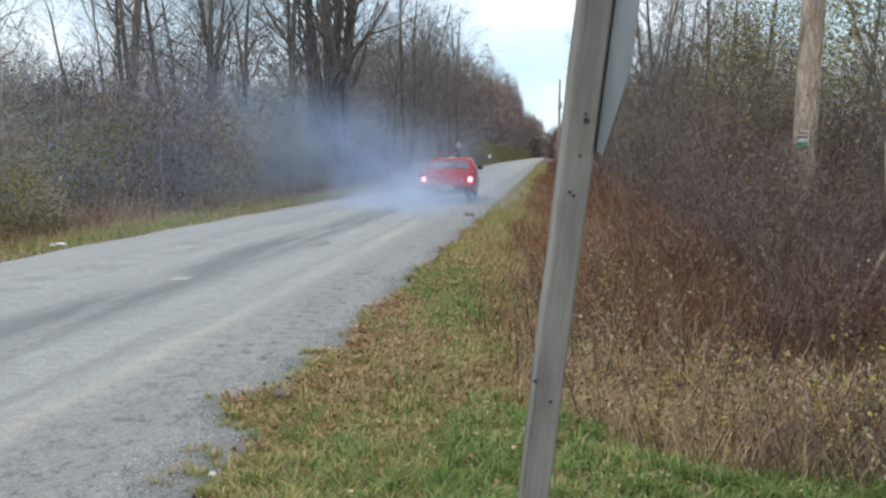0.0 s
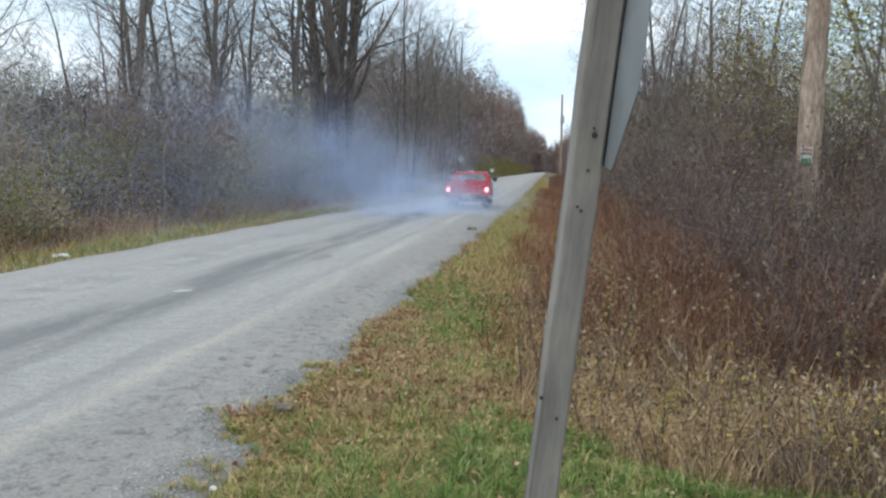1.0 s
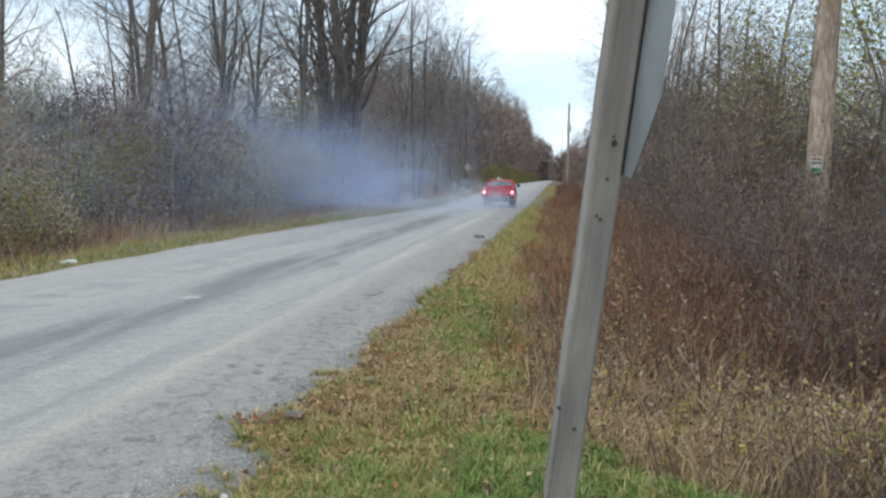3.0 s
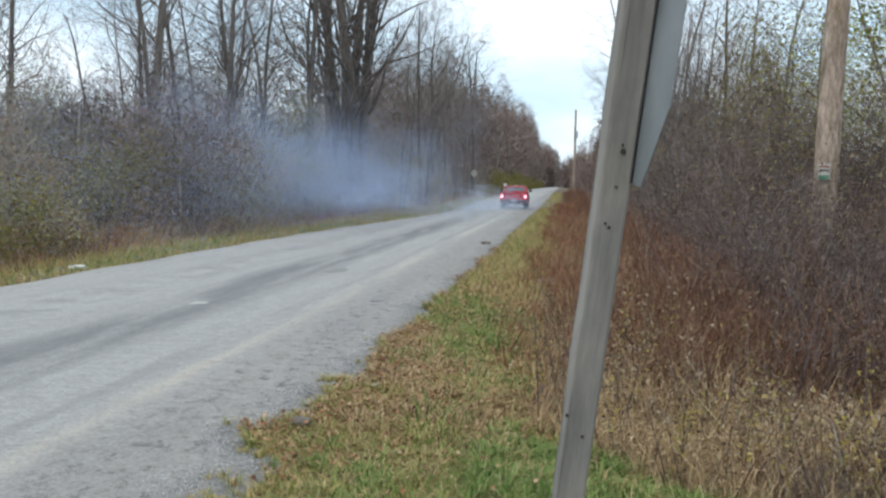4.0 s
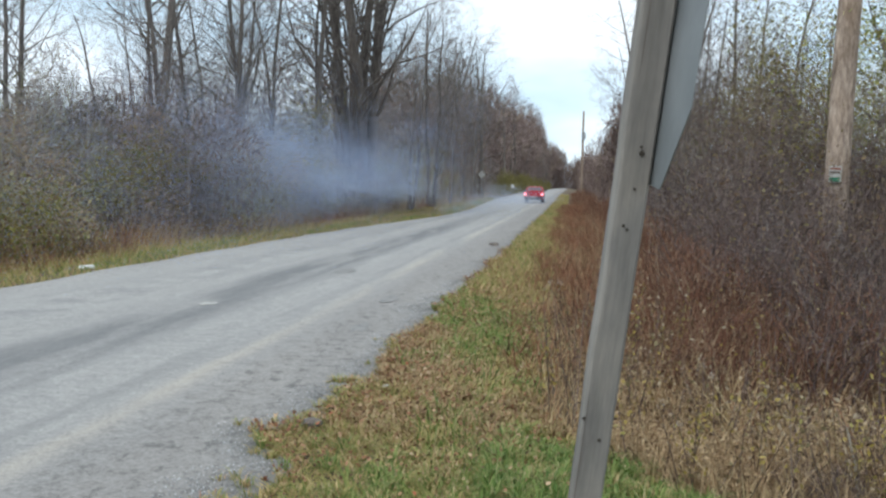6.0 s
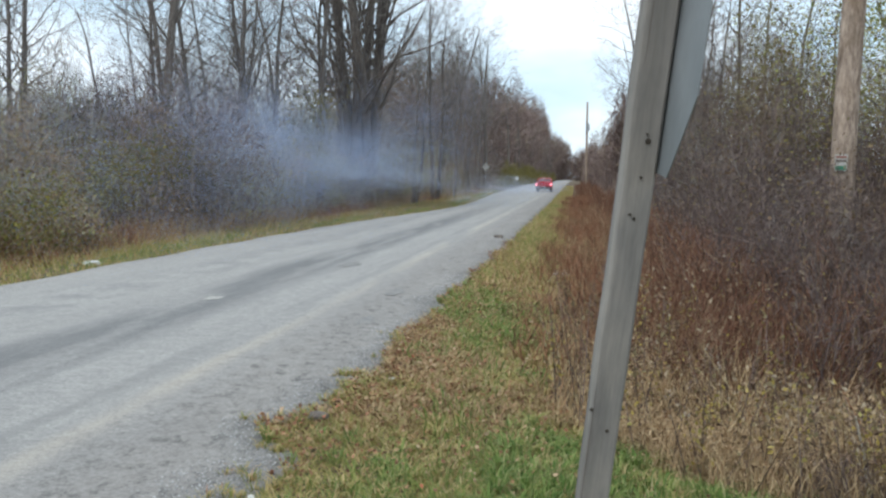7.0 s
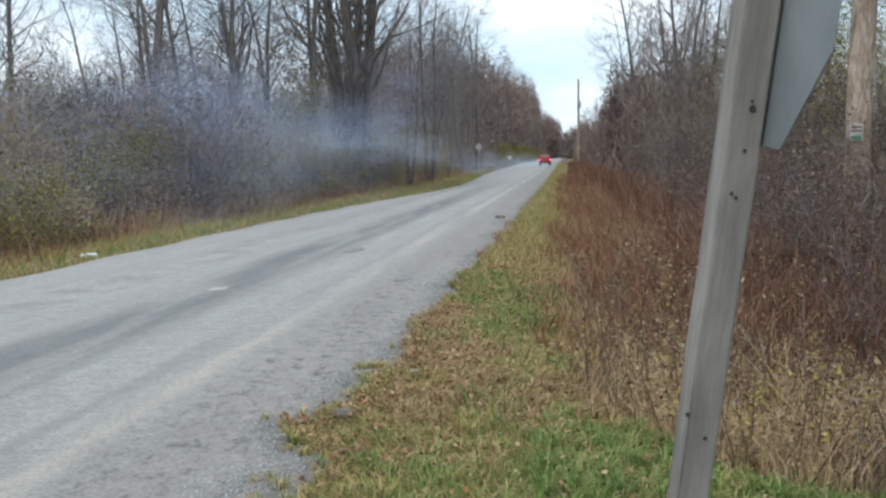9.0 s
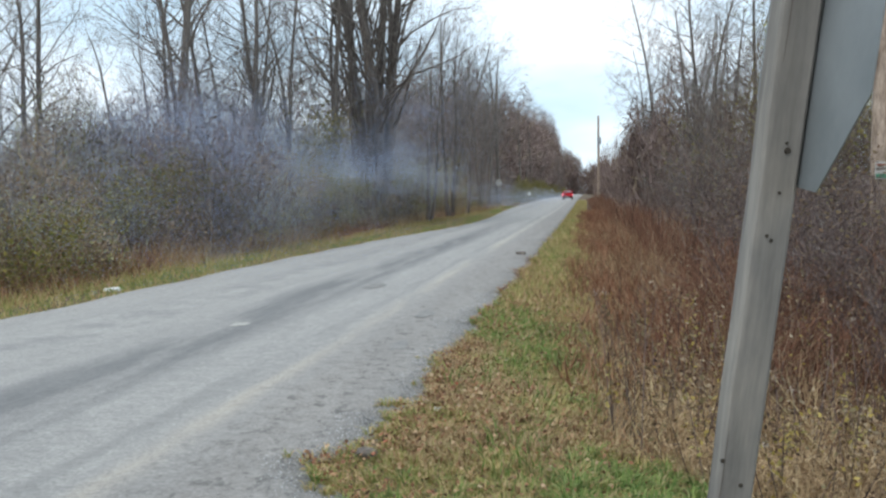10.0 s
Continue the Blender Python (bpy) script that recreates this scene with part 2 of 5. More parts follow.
def band(centre, half, soft):
    d = maths(nt, "ABSOLUTE", maths(nt, "SUBTRACT", XW, centre))
    return maths(nt, "SUBTRACT", 1.0, step(nt, d, half, half + soft))


shoulder = step(nt, XW, -3.1, -2.3)
col = mixed(nt, col, (0.8, 0.765, 0.745), maths(nt, "MULTIPLY", shoulder, 0.72), "MULTIPLY")
XS = maths(nt, "ADD", X, maths(nt, "MULTIPLY", wob, 0.3))
sand = maths(nt, "SUBTRACT", 1.0, step(nt, maths(nt, "ABSOLUTE", maths(nt, "SUBTRACT", XS, -2.84)), 0.0, 0.17))
sand = maths(nt, "MULTIPLY", sand, step(nt, maths(nt, "ADD", along, maths(nt, "MULTIPLY", fine, 0.8)), 0.72, 1.1))
col = mixed(nt, col, (0.5, 0.43, 0.345), maths(nt, "MULTIPLY", sand, 0.5))
tyre = maths(nt, "MULTIPLY", band(-4.3, 0.15, 0.6), step(nt, along, 0.25, 0.6))
tyre = maths(nt, "MULTIPLY", tyre, maths(nt, "SUBTRACT", 1.0, step(nt, Y, 26.0, 60.0)))
col = mixed(nt, col, (0.075, 0.078, 0.085), maths(nt, "MULTIPLY", tyre, 0.62))
groove = maths(nt, "MULTIPLY", band(-3.12, 0.03, 0.14), step(nt, along, 0.35, 0.6))
col = mixed(nt, col, (0.16, 0.155, 0.15), maths(nt, "MULTIPLY", groove, 0.4))
tyre2 = maths(nt, "MULTIPLY", band(-5.9, 0.1, 0.5), step(nt, mid, 0.35, 0.7))
col = mixed(nt, col, (0.12, 0.12, 0.125), maths(nt, "MULTIPLY", tyre2, 0.4))
spots = noise_of(nt, coords(nt, (1.0, 0.8, 1.0)), 8.5, 10.0, 0.85)
tar = maths(nt, "MULTIPLY", step(nt, spots, 0.51, 0.6), shoulder)
col = mixed(nt, col, (0.09, 0.085, 0.08), maths(nt, "MULTIPLY", tar, 0.75))
nt.links.new(col, b.inputs["Base Color"])
bumped(nt, b, fine, 0.7, 0.012)

# ---- building helpers ----


def mesh_of(name, verts, faces, material):
    me = bpy.data.meshes.new(name)
    verts, faces = np.asarray(verts, dtype=np.float32), np.asarray(faces, dtype=np.int32)
    k = faces.shape[1]
    me.vertices.add(len(verts))
    me.vertices.foreach_set("co", verts.ravel())
    me.loops.add(faces.size)
    me.loops.foreach_set("vertex_index", faces.ravel())
    me.polygons.add(len(faces))
    me.polygons.foreach_set("loop_start", np.arange(len(faces), dtype=np.int32) * k)
    me.update(calc_edges=True)
    me.materials.append(material)
    return me


def part(name, bm, material, parent=None, label="", smooth=False):
    me = bpy.data.meshes.new(name)
    bm.normal_update()
    bm.to_mesh(me)
    bm.free()
    me.materials.append(material)
    if smooth:
        me.polygons.foreach_set("use_smooth", [True] * len(me.polygons))
    ob = new(name, me)
    if parent is not None:
        ob.parent = parent
    return tagged(ob, label)


def box(bm, lo, hi, bevel=0.0):
    m = Matrix.LocRotScale([(a + c) / 2 for a, c in zip(lo, hi)], None, [c - a for a, c in zip(lo, hi)])
    made = bmesh.ops.create_cube(bm, size=1, matrix=m)["verts"]
    if bevel:
        edges = list({e for w in made for e in w.link_edges})
        bmesh.ops.bevel(bm, geom=edges, offset=bevel, segments=2, affect="EDGES")
    return bm


def boxed(lo, hi, bevel=0.0):
    return box(bmesh.new(), lo, hi, bevel)


def prism(outline, axis, lo, hi):
    """An outline in the plane across an axis, drawn out from lo to hi."""
    bm = bmesh.new()
    put = (lambda a, c, d: (d, a, c)) if axis == "x" else (lambda a, c, d: (a, d, c)) if axis == "y" else (lambda a, c, d: (a, c, d))
    ends = [[bm.verts.new(put(a, c, d)) for a, c in outline] for d in (lo, hi)]
    bm.faces.new(ends[0]), bm.faces.new(ends[1][::-1])
    n = len(outline)
    for k in range(n):
        bm.faces.new((ends[0][k], ends[1][k], ends[1][(k + 1) % n], ends[0][(k + 1) % n]))
    bmesh.ops.recalc_face_normals(bm, faces=bm.faces)
    return bm


def tubes(segs, sides):
    """Tapered pieces from rows of x0 y0 z0 r0 x1 y1 z1 r1."""
    s = np.asarray(segs, dtype=np.float64)
    a, ra, c, rc = s[:, 0:3], s[:, 3], s[:, 4:7], s[:, 7]
    d = c - a
    d /= np.linalg.norm(d, axis=1, keepdims=True) + 1e-9
    ref = np.where(np.abs(d[:, 2:3]) > 0.9, np.array([[1.0, 0, 0]]), np.array([[0, 0, 1.0]]))
    u = np.cross(d, ref)
    u /= np.linalg.norm(u, axis=1, keepdims=True) + 1e-9
    w = np.cross(d, u)
    ang = np.arange(sides) * 2 * np.pi / sides
    ring = np.cos(ang)[None, :, None] * u[:, None, :] + np.sin(ang)[None, :, None] * w[:, None, :]
    low = a[:, None, :] + ring * ra[:, None, None]
    top = c[:, None, :] + ring * rc[:, None, None]
    verts = np.concatenate([low, top], axis=1).reshape(-1, 3)
    base = (np.arange(len(s)) * 2 * sides)[:, None]
    faces = []
    for k in range(sides):
        j = (k + 1) % sides
        faces.append(np.concatenate([base + k, base + j, base + sides + j, base + sides + k], axis=1))
    return verts, np.concatenate(faces)


def flakes(rng, centres, size, flat=0.0, shape=4, aspect=0.55):
    """Small leaves or chips, each a rhombus or triangle of its own turn."""
    n = len(centres)
    u = rng.normal(size=(n, 3))
    u[:, 2] *= 1 - flat
    u /= np.linalg.norm(u, axis=1, keepdims=True)
    w = rng.normal(size=(n, 3))
    w[:, 2] *= 1 - flat
    w -= u * (u * w).sum(axis=1, keepdims=True)
    w /= np.linalg.norm(w, axis=1, keepdims=True) + 1e-9
    s = (size * rng.uniform(0.6, 1.4, n))[:, None]
    if shape == 4:
        vs = np.stack([centres - u * s, centres + w * s * aspect, centres + u * s, centres - w * s * aspect], axis=1)
    else:
        vs = np.stack([centres - u * s, centres + w * s, centres + u * s], axis=1)
    return vs.reshape(-1, 3), np.arange(n * shape).reshape(n, shape)


def blades(rng, base, height, width, lean, bend=0.35, simple=False):
    """Grass blades or stalks: two narrow pieces each, bent over."""
    n = len(base)
    ang = rng.uniform(0, 2 * np.pi, n)
    side = np.stack([np.cos(ang), np.sin(ang), np.zeros(n)], axis=1) * (width / 2)[:, None]
    la = rng.uniform(0, 2 * np.pi, n)
    tip_dir = np.stack([np.cos(la), np.sin(la), np.zeros(n)], axis=1) * (lean * height)[:, None]
    midp = base + tip_dir * bend + np.array([0, 0, 1.0]) * (height * 0.55)[:, None]
    tip = base + tip_dir + np.array([0, 0, 1.0]) * height[:, None]
    if simple:
        vs = np.stack([base - side, base + side, tip + side * 0.25, tip - side * 0.25], axis=1).reshape(-1, 3)
        return vs, np.arange(4 * n).reshape(n, 4)
    vs = np.stack([base - side, base + side, midp + side * 0.8, midp - side * 0.8, tip + side * 0.2, tip - side * 0.2], axis=1).reshape(-1, 3)
    k = (np.arange(n) * 6)[:, None]
    fs = np.concatenate([np.concatenate([k, k + 1, k + 2, k + 3], 1), np.concatenate([k + 3, k + 2, k + 4, k + 5], 1)])
    return vs, fs


def tufts(rng, x, y, per, height, width):
    """Clumps of grass: blades that spring from one foot and lean outward."""
    n = len(x)
    size = rng.uniform(0.6, 1.5, n)
    k = np.repeat(np.arange(n), per)
    a = rng.uniform(0, 2 * np.pi, len(k))
    out = np.stack([np.cos(a), np.sin(a), np.zeros(len(k))], axis=1)
    px, py = x[k] + out[:, 0] * 0.04 * rng.random(len(k)), y[k] + out[:, 1] * 0.04 * rng.random(len(k))
    foot = np.stack([px, py, np.maximum(ground(px, py), np.where(px < right_edge(py), 0.0, -9.0))], axis=1)
    h = height * size[k] * rng.uniform(0.5, 1.2, len(k))
    reach = out * (h * rng.uniform(0.15, 1.1, len(k)))[:, None]
    up = np.array([0, 0, 1.0])
    side = np.stack([-out[:, 1], out[:, 0], np.zeros(len(k))], axis=1) * (width * rng.uniform(0.6, 1.3, len(k)) / 2)[:, None]
    mid_p, tip = foot + reach * 0.4 + up * (h * 0.65)[:, None], foot + reach * 1.15 + up * (h * 0.8)[:, None]
    vs = np.stack([foot - side, foot + side, mid_p + side * 0.9, mid_p - side * 0.9, tip], axis=1).reshape(-1, 3)
    j = (np.arange(len(k)) * 5)[:, None]
    tri = np.concatenate([np.concatenate([j, j + 1, j + 2], 1), np.concatenate([j, j + 2, j + 3], 1), np.concatenate([j + 3, j + 2, j + 4], 1)])
    return vs, tri


def spread(rng, n, power):
    """Numbers from 0 to 1, crowded gently towards 0."""
    u = rng.random(n)
    return ((u + 0.2) ** power - 0.2 ** power) / (1.2 ** power - 0.2 ** power)


def smooth_step(v, lo, hi):
    s = np.clip((np.asarray(v, dtype=float) - lo) / (hi - lo), 0, 1)
    return s * s * (3 - 2 * s)


def wave(x, y):
    return 0.5 * np.sin(1.3 * x + 0.7 * y) + 0.3 * np.sin(2.9 * y - 1.7 * x + 1.0) + 0.2 * np.sin(5.3 * x + 4.1 * y + 2.0)


def rise(y):
    return 0.4 * smooth_step(y, 60, 160)


ROAD_LEFT, ROAD_RIGHT = -7.75, -1.59


def right_edge(y):
    y = np.asarray(y, dtype=float)
    near = 0.22 * np.exp(-((y - 5.05) / 0.35) ** 2) + 0.03 * np.exp(-((y - 6.3) / 0.2) ** 2)
    return ROAD_RIGHT - near + 0.07 * np.sin(2.1 * y) + 0.05 * np.sin(5.7 * y + 1) + 0.03 * np.sin(13 * y)


def left_edge(y):
    """The far edge, where grass has crept over the seal along the bend of the verge."""
    y = np.asarray(y, dtype=float)
    return ROAD_LEFT + 1.55 * np.exp(-((y - 46) / np.where(y < 46, 15.0, 28.0)) ** 2)


def ground(x, y):
    """The height of the soil."""
    x, y = np.asarray(x, dtype=float), np.asarray(y, dtype=float)
    z = rise(y) - 0.03
    ditch = smooth_step(x, -0.9, 0.9) * (1 - smooth_step(x, 2.2, 4.5))
    z = z - 0.28 * ditch * smooth_step(y, 2.5, 4.5)
    z = z + 0.03 * wave(x, y) * (smooth_step(x, -1.5, -0.6) + smooth_step(-x, 8.2, 9.5))
    left = smooth_step(-x, 8.6, 10.0) * (1 - smooth_step(-x, 10.5, 13.0))
    return z - 0.25 * left


# ---- ground and road ----
gx = np.unique(np.concatenate([np.linspace(-900, -40, 30), np.linspace(-40, -7.4, 60), np.linspace(-7.4, -2, 4), np.linspace(-2, 6, 60), np.linspace(6, 40, 30), np.linspace(40, 900, 30)]))
gy = np.unique(np.concatenate([np.linspace(-300, -10, 12), np.linspace(-10, 30, 110), np.linspace(30, 200, 50), np.linspace(200, 2500, 40)]))
mx, my = np.meshgrid(gx, gy)
gv = np.stack([mx, my, ground(mx, my)], axis=-1).reshape(-1, 3)
nx, ny = len(gx), len(gy)
idx = np.arange(nx * ny).reshape(ny, nx)
gf = np.stack([idx[:-1, :-1], idx[:-1, 1:], idx[1:, 1:], idx[1:, :-1]], axis=-1).reshape(-1, 4)
tagged(new("ground", mesh_of("ground", gv, gf, SOIL)), "brown leaf-littered soil of the verges and woods", "ground", kind="structure")

ry = np.unique(np.concatenate([np.linspace(-60, 0, 40), np.linspace(0, 30, 500), np.linspace(30, 160, 160), np.linspace(160, 900, 60)]))
across = np.linspace(0, 1, 25)
RX = (left_edge(ry) + 0.06 * np.sin(1.7 * ry))[:, None] + (right_edge(ry) - left_edge(ry))[:, None] * across[None, :]
RY = np.repeat(ry[:, None], 25, 1)
RZ = rise(RY) + 0.05 * np.sin(np.pi * across)[None, :] + 0.006 * wave(RX * 1.3, RY)
RZ[:, 0] = rise(ry) - 0.08
RZ[:, -1] = rise(ry) - 0.08
RX[:, 1] = RX[:, 0] + 0.03
RX[:, -2] = RX[:, -1] - 0.03
RZ[:, 1] = rise(ry)
RZ[:, -2] = rise(ry)
idx = np.arange(RX.size).reshape(RX.shape)
rf = np.stack([idx[:-1, :-1], idx[:-1, 1:], idx[1:, 1:], idx[1:, :-1]], axis=-1).reshape(-1, 4)
tagged(new("road", mesh_of("road", np.stack([RX, RY, RZ], -1).reshape(-1, 3), rf, ROAD)), "pale worn chip-seal country road with dark tyre bands", "road", kind="structure")

# ---- stop sign on its leaning post ----


def sign_post():
    thing = tagged(new("road_sign"), "weathered grey wooden post with an octagonal metal sign seen from behind", "road sign")
    up = Vector((0.09, -0.078, 0.83)).normalized()
    foot = Vector((0.089, 2.595, 1.603)) - up * 2.0
    q = Vector((0, 0, 1)).rotation_difference(up)
    thing.matrix_world = Matrix.LocRotScale(foot, q, None) @ pose(0, 0, 0, 0, 0, 7)
    h = 0.048
    bm = bmesh.new()
    rings, corner = [], [(-1, -0.8), (-0.88, -0.97), (-0.7, -1), (0.85, -1), (1, -0.87), (1, 0.85), (0.87, 1), (-0.87, 1), (-1, 0.85)]
    for k in range(63):
        z = 3.1 * k / 62
        a = 0.0415 + 0.0035 * min(z / 1.9, 1.0) + 0.002 * max(0.0, z - 1.9)
        mid_x = 0.0052 * (1 - min(z / 2.2, 1.0)) + 0.0016
        worn = 0.0012 * math.sin(7.3 * z + 1) + 0.0009 * math.sin(17.0 * z)
        rings.append([bm.verts.new((mid_x + a * c + (worn if c < -0.8 else 0.4 * worn * math.sin(3 * z)), h * d if d < 0 else a * d, z)) for c, d in corner])
    for lo, hi in zip(rings, rings[1:]):
        for k in range(9):
            bm.faces.new((lo[k], lo[(k + 1) % 9], hi[(k + 1) % 9], hi[k]))
    bm.faces.new(rings[0][::-1]), bm.faces.new(rings[-1])
    post = part("post", bm, POST_WOOD, thing)
    for x, z, r in ((0.013, 2.0, 0.009), (0.009, 2.018, 0.004), (0.008, 1.9, 0.0045), (-0.008, 1.795, 0.005), (0.004, 1.785, 0.005), (0.014, 1.16, 0.006), (-0.039, 1.22, 0.006)):
        bm = bmesh.new()
        bmesh.ops.create_cone(bm, cap_ends=True, segments=12, radius1=r, radius2=r * 0.8, depth=0.004, matrix=pose(x, -h - 0.001, z, 90, 0, 0))
        part("knot", bm, KNOT, post)
    for x, z0, z1 in ((-0.034, 0.85, 1.3), (-0.024, 2.2, 2.6)):
        o = [(x - 0.0012, z0), (x + 0.001, z0 + 0.1), (x + 0.0016, (z0 + z1) / 2), (x + 0.0004, z1), (x - 0.0014, (z0 + z1) / 2 + 0.05)]
        part("crack", prism(o, "y", -h - 0.0008, -h + 0.002), BARK, post)
    w = 0.37
    o = [(w * math.cos(radians(22.5 + 45 * k)) / math.cos(radians(22.5)), w * math.sin(radians(22.5 + 45 * k)) / math.cos(radians(22.5))) for k in range(8)]
    bm = prism(o, "x", -0.0015, 0.0015)
    bmesh.ops.triangulate(bm, faces=[f for f in bm.faces if len(f.verts) > 4])
    for cut in (-0.2, -0.12, -0.04):
        bmesh.ops.bisect_plane(bm, geom=list(bm.verts) + list(bm.edges) + list(bm.faces), plane_co=(0, cut, 0), plane_no=(0, 1, 0))
    for w_ in bm.verts:
        w_.co.x -= 0.05 * max(0.0, -0.04 - w_.co.y) ** 2
    plate = part("sign_plate", bm, PLATE, thing, "grey bare aluminium back of the sign")
    plate.matrix_local = pose(h + 0.006, 0, 2.285, 0, 0, 0)
    for z in (2.1, 2.42):
        bm = bmesh.new()
        bmesh.ops.create_cone(bm, cap_ends=True, segments=6, radius1=0.011, radius2=0.011, depth=0.02, matrix=pose(h + 0.012, 0, z, 0, 90, 0))
        part("bolt", bm, STEEL, thing)


sign_post()

# ---- bare trees ----


def grow(rng, out, p, d, length, radius, level, plan, thin=0.44):
    steps, kids, angle, ratio, lift, wander = plan[level]
    pts, r0 = [], radius
    for k in range(steps):
        d = d + Vector(rng.normal(0, wander, 3)) + Vector((0, 0, lift))
        d.normalize()
        q = p + d * (length / steps)
        r1 = radius * (1 - 0.8 * (k + 1) / steps)
        out[level].append((*p, r0, *q, max(r1, 0.0025)))
        pts.append((p, q, d.copy(), r1))
        p, r0 = q, r1
    if level + 1 < len(plan):
        for k in range(kids):
            f = 0.28 + 0.72 * (k + rng.random()) / kids
            s = min(int(f * steps), steps - 1)
            a, c, dd, rr = pts[s]
            at = a.lerp(c, f * steps - s)
            side = Vector(rng.normal(0, 1, 3))
            side -= dd * side.dot(dd)
            side.normalize()
            th = radians(angle * rng.uniform(0.7, 1.3))
            nd = dd * math.cos(th) + side * math.sin(th)
            grow(rng, out, at, nd, length * ratio * (1.25 - 0.75 * f) * rng.uniform(0.6, 1.25), max(rr * (0.36 if level == 0 else thin), 0.0065), level + 1, plan, thin)


def tree(seed, height, radius, stems, plan, label, bark=BARK, twig=TWIG, leaf=None, leaves=0, fork=10.0):
    rng = np.random.default_rng(seed)
    out = [[] for _ in plan]
    for k in range(stems):
        a = 2 * math.pi * (k + rng.random() * 0.6) / stems
        lean = radians(fork if stems > 1 else 2.0) * rng.uniform(0.5, 1.2)
        d = Vector((math.sin(lean) * math.cos(a), math.sin(lean) * math.sin(a), math.cos(lean)))
        off = radius * rng.uniform(0.5, 1.5) if stems > 1 else 0
        grow(rng, out, Vector((off * math.cos(a), off * math.sin(a), -0.3)), d, height * rng.uniform(0.85, 1.05), radius * (1 if stems == 1 else rng.uniform(0.45, 0.75)), 0, plan)
    thing = tagged(new("tree"), label, "tree", "bare trees of the roadside woods")
    trunk = new("trunk", mesh_of("trunk", *tubes(out[0] + out[1], 6), bark))
    trunk.parent = thing
    fine = sum(out[2:], [])
    crown = new("crown", mesh_of("crown", *tubes(fine, 3), twig))
    crown.parent = thing
    tagged(crown, kind="stuff")
    if leaves:
        f = np.asarray(fine)
        pick = f[rng.integers(0, len(f), leaves)]
        c = pick[:, 0:3] + (pick[:, 4:7] - pick[:, 0:3]) * rng.random((leaves, 1)) + rng.normal(0, 0.03, (leaves, 3))
        ob = new("foliage", mesh_of("foliage", *flakes(rng, c, 0.04), leaf))
        ob.parent = thing
    return thing


TALL = [(10, 30, 50, 0.31, 0.02, 0.05), (6, 7, 44, 0.5, 0.05, 0.2), (3, 5, 40, 0.55, 0.04, 0.24), (1, 0, 0, 0, 0.03, 0.25)]
WIDE = [(9, 20, 40, 0.42, 0.03, 0.08), (7, 7, 44, 0.5, 0.05, 0.2), (3, 5, 42, 0.55, 0.03, 0.24), (1, 0, 0, 0, 0.02, 0.25)]
STOUT = [(9, 14, 33, 0.34, 0.02, 0.05), (7, 7, 42, 0.48, 0.05, 0.18), (3, 5, 42, 0.55, 0.03, 0.22), (1, 0, 0, 0, 0.02, 0.25)]
FAR = [(6, 14, 44, 0.38, 0.03, 0.06), (3, 6, 44, 0.5, 0.05, 0.16), (2, 4, 42, 0.6, 0.04, 0.16)]
kinds = {
    "tall": [tree(11 + k, 15 + k, 0.16, 1, TALL, "tall slender bare grey-brown tree") for k in range(3)],
    "big": [tree(31, 18, 0.52, 8, STOUT, "large dark many-stemmed bare tree", BARK_DARK, fork=6.5)],
    "wide": [tree(41 + k, 13, 0.24, 2, WIDE, "spreading bare tree with curved forked limbs", BARK_DARK, fork=9) for k in range(2)],
    "far": [tree(51 + k, 14, 0.2, 1, FAR, "distant bare tree with a reddish-brown crown", BARK, TWIG_RED) for k in range(3)],
    "leafy": [tree(61 + k, 6.5, 0.07, 3, FAR, "young thin tree with sparse yellow-green leaves", BARK, TWIG, LEAF_YELLOW, 900, 9) for k in range(2)],
}
for made in kinds.values():
    for ob in made:
        ob["placed"] = 0


def plant(kind, x, y, scale, rng, which=None):
    made = kinds[kind]
    src = made[rng.integers(0, len(made))] if which is None else made[which]
    m = pose(x, y, float(ground(x, y)), rng.normal(0, 1.5), rng.normal(0, 1.5), rng.uniform(0, 360))
    if src["placed"] == 0:
        src["placed"] = 1
        src.matrix_basis = m @ Matrix.Scale(scale, 4)
        return src
    c = copy_thing(src, m)
    c.scale = (scale, scale, scale)
    return c


rng = np.random.default_rng(7)
plant("big", -10.9, 44, 1.0, rng)
for x, y, s in ((-14.6, 30, 1.2), (-17.0, 34, 0.8), (-15.9, 36, 0.85), (-13.7, 35, 1.0), (-13.4, 36, 0.95), (-12.9, 37, 0.8), (-12.2, 41, 1.2), (-13.2, 45, 1.0), (-20.4, 30.5, 0.9), (-22.4, 33, 0.9), (-16.6, 42, 0.9)):
    plant("tall", x, y, s, rng)
for x, y, s in ((-9.3, 50, 0.9), (-9.3, 58, 1.0), (-9.5, 68, 1.0), (-9.8, 82, 1.1), (-10.4, 100, 1.2), (-11.5, 74, 1.1), (-11.8, 90, 1.15)):
    plant("wide", x, y, s, rng)
for k in range(24):
    y = 24 + 75 * rng.random()
    x = -12.5 - 0.1 * (y - 24) - 26 * rng.random() ** 1.3
    if x < -0.72 * y or -0.625 < x / y < -0.535:
        continue
    plant("tall" if rng.random() < 0.75 else "wide", x, y, rng.uniform(0.65, 1.05), rng)
for k in range(30):
    y = 80 + 330 * rng.random() ** 1.4
    plant("far", -9.5 - 22 * rng.random() ** 1.6, y, rng.uniform(0.75, 1.2) * (1 + y / 900), rng)
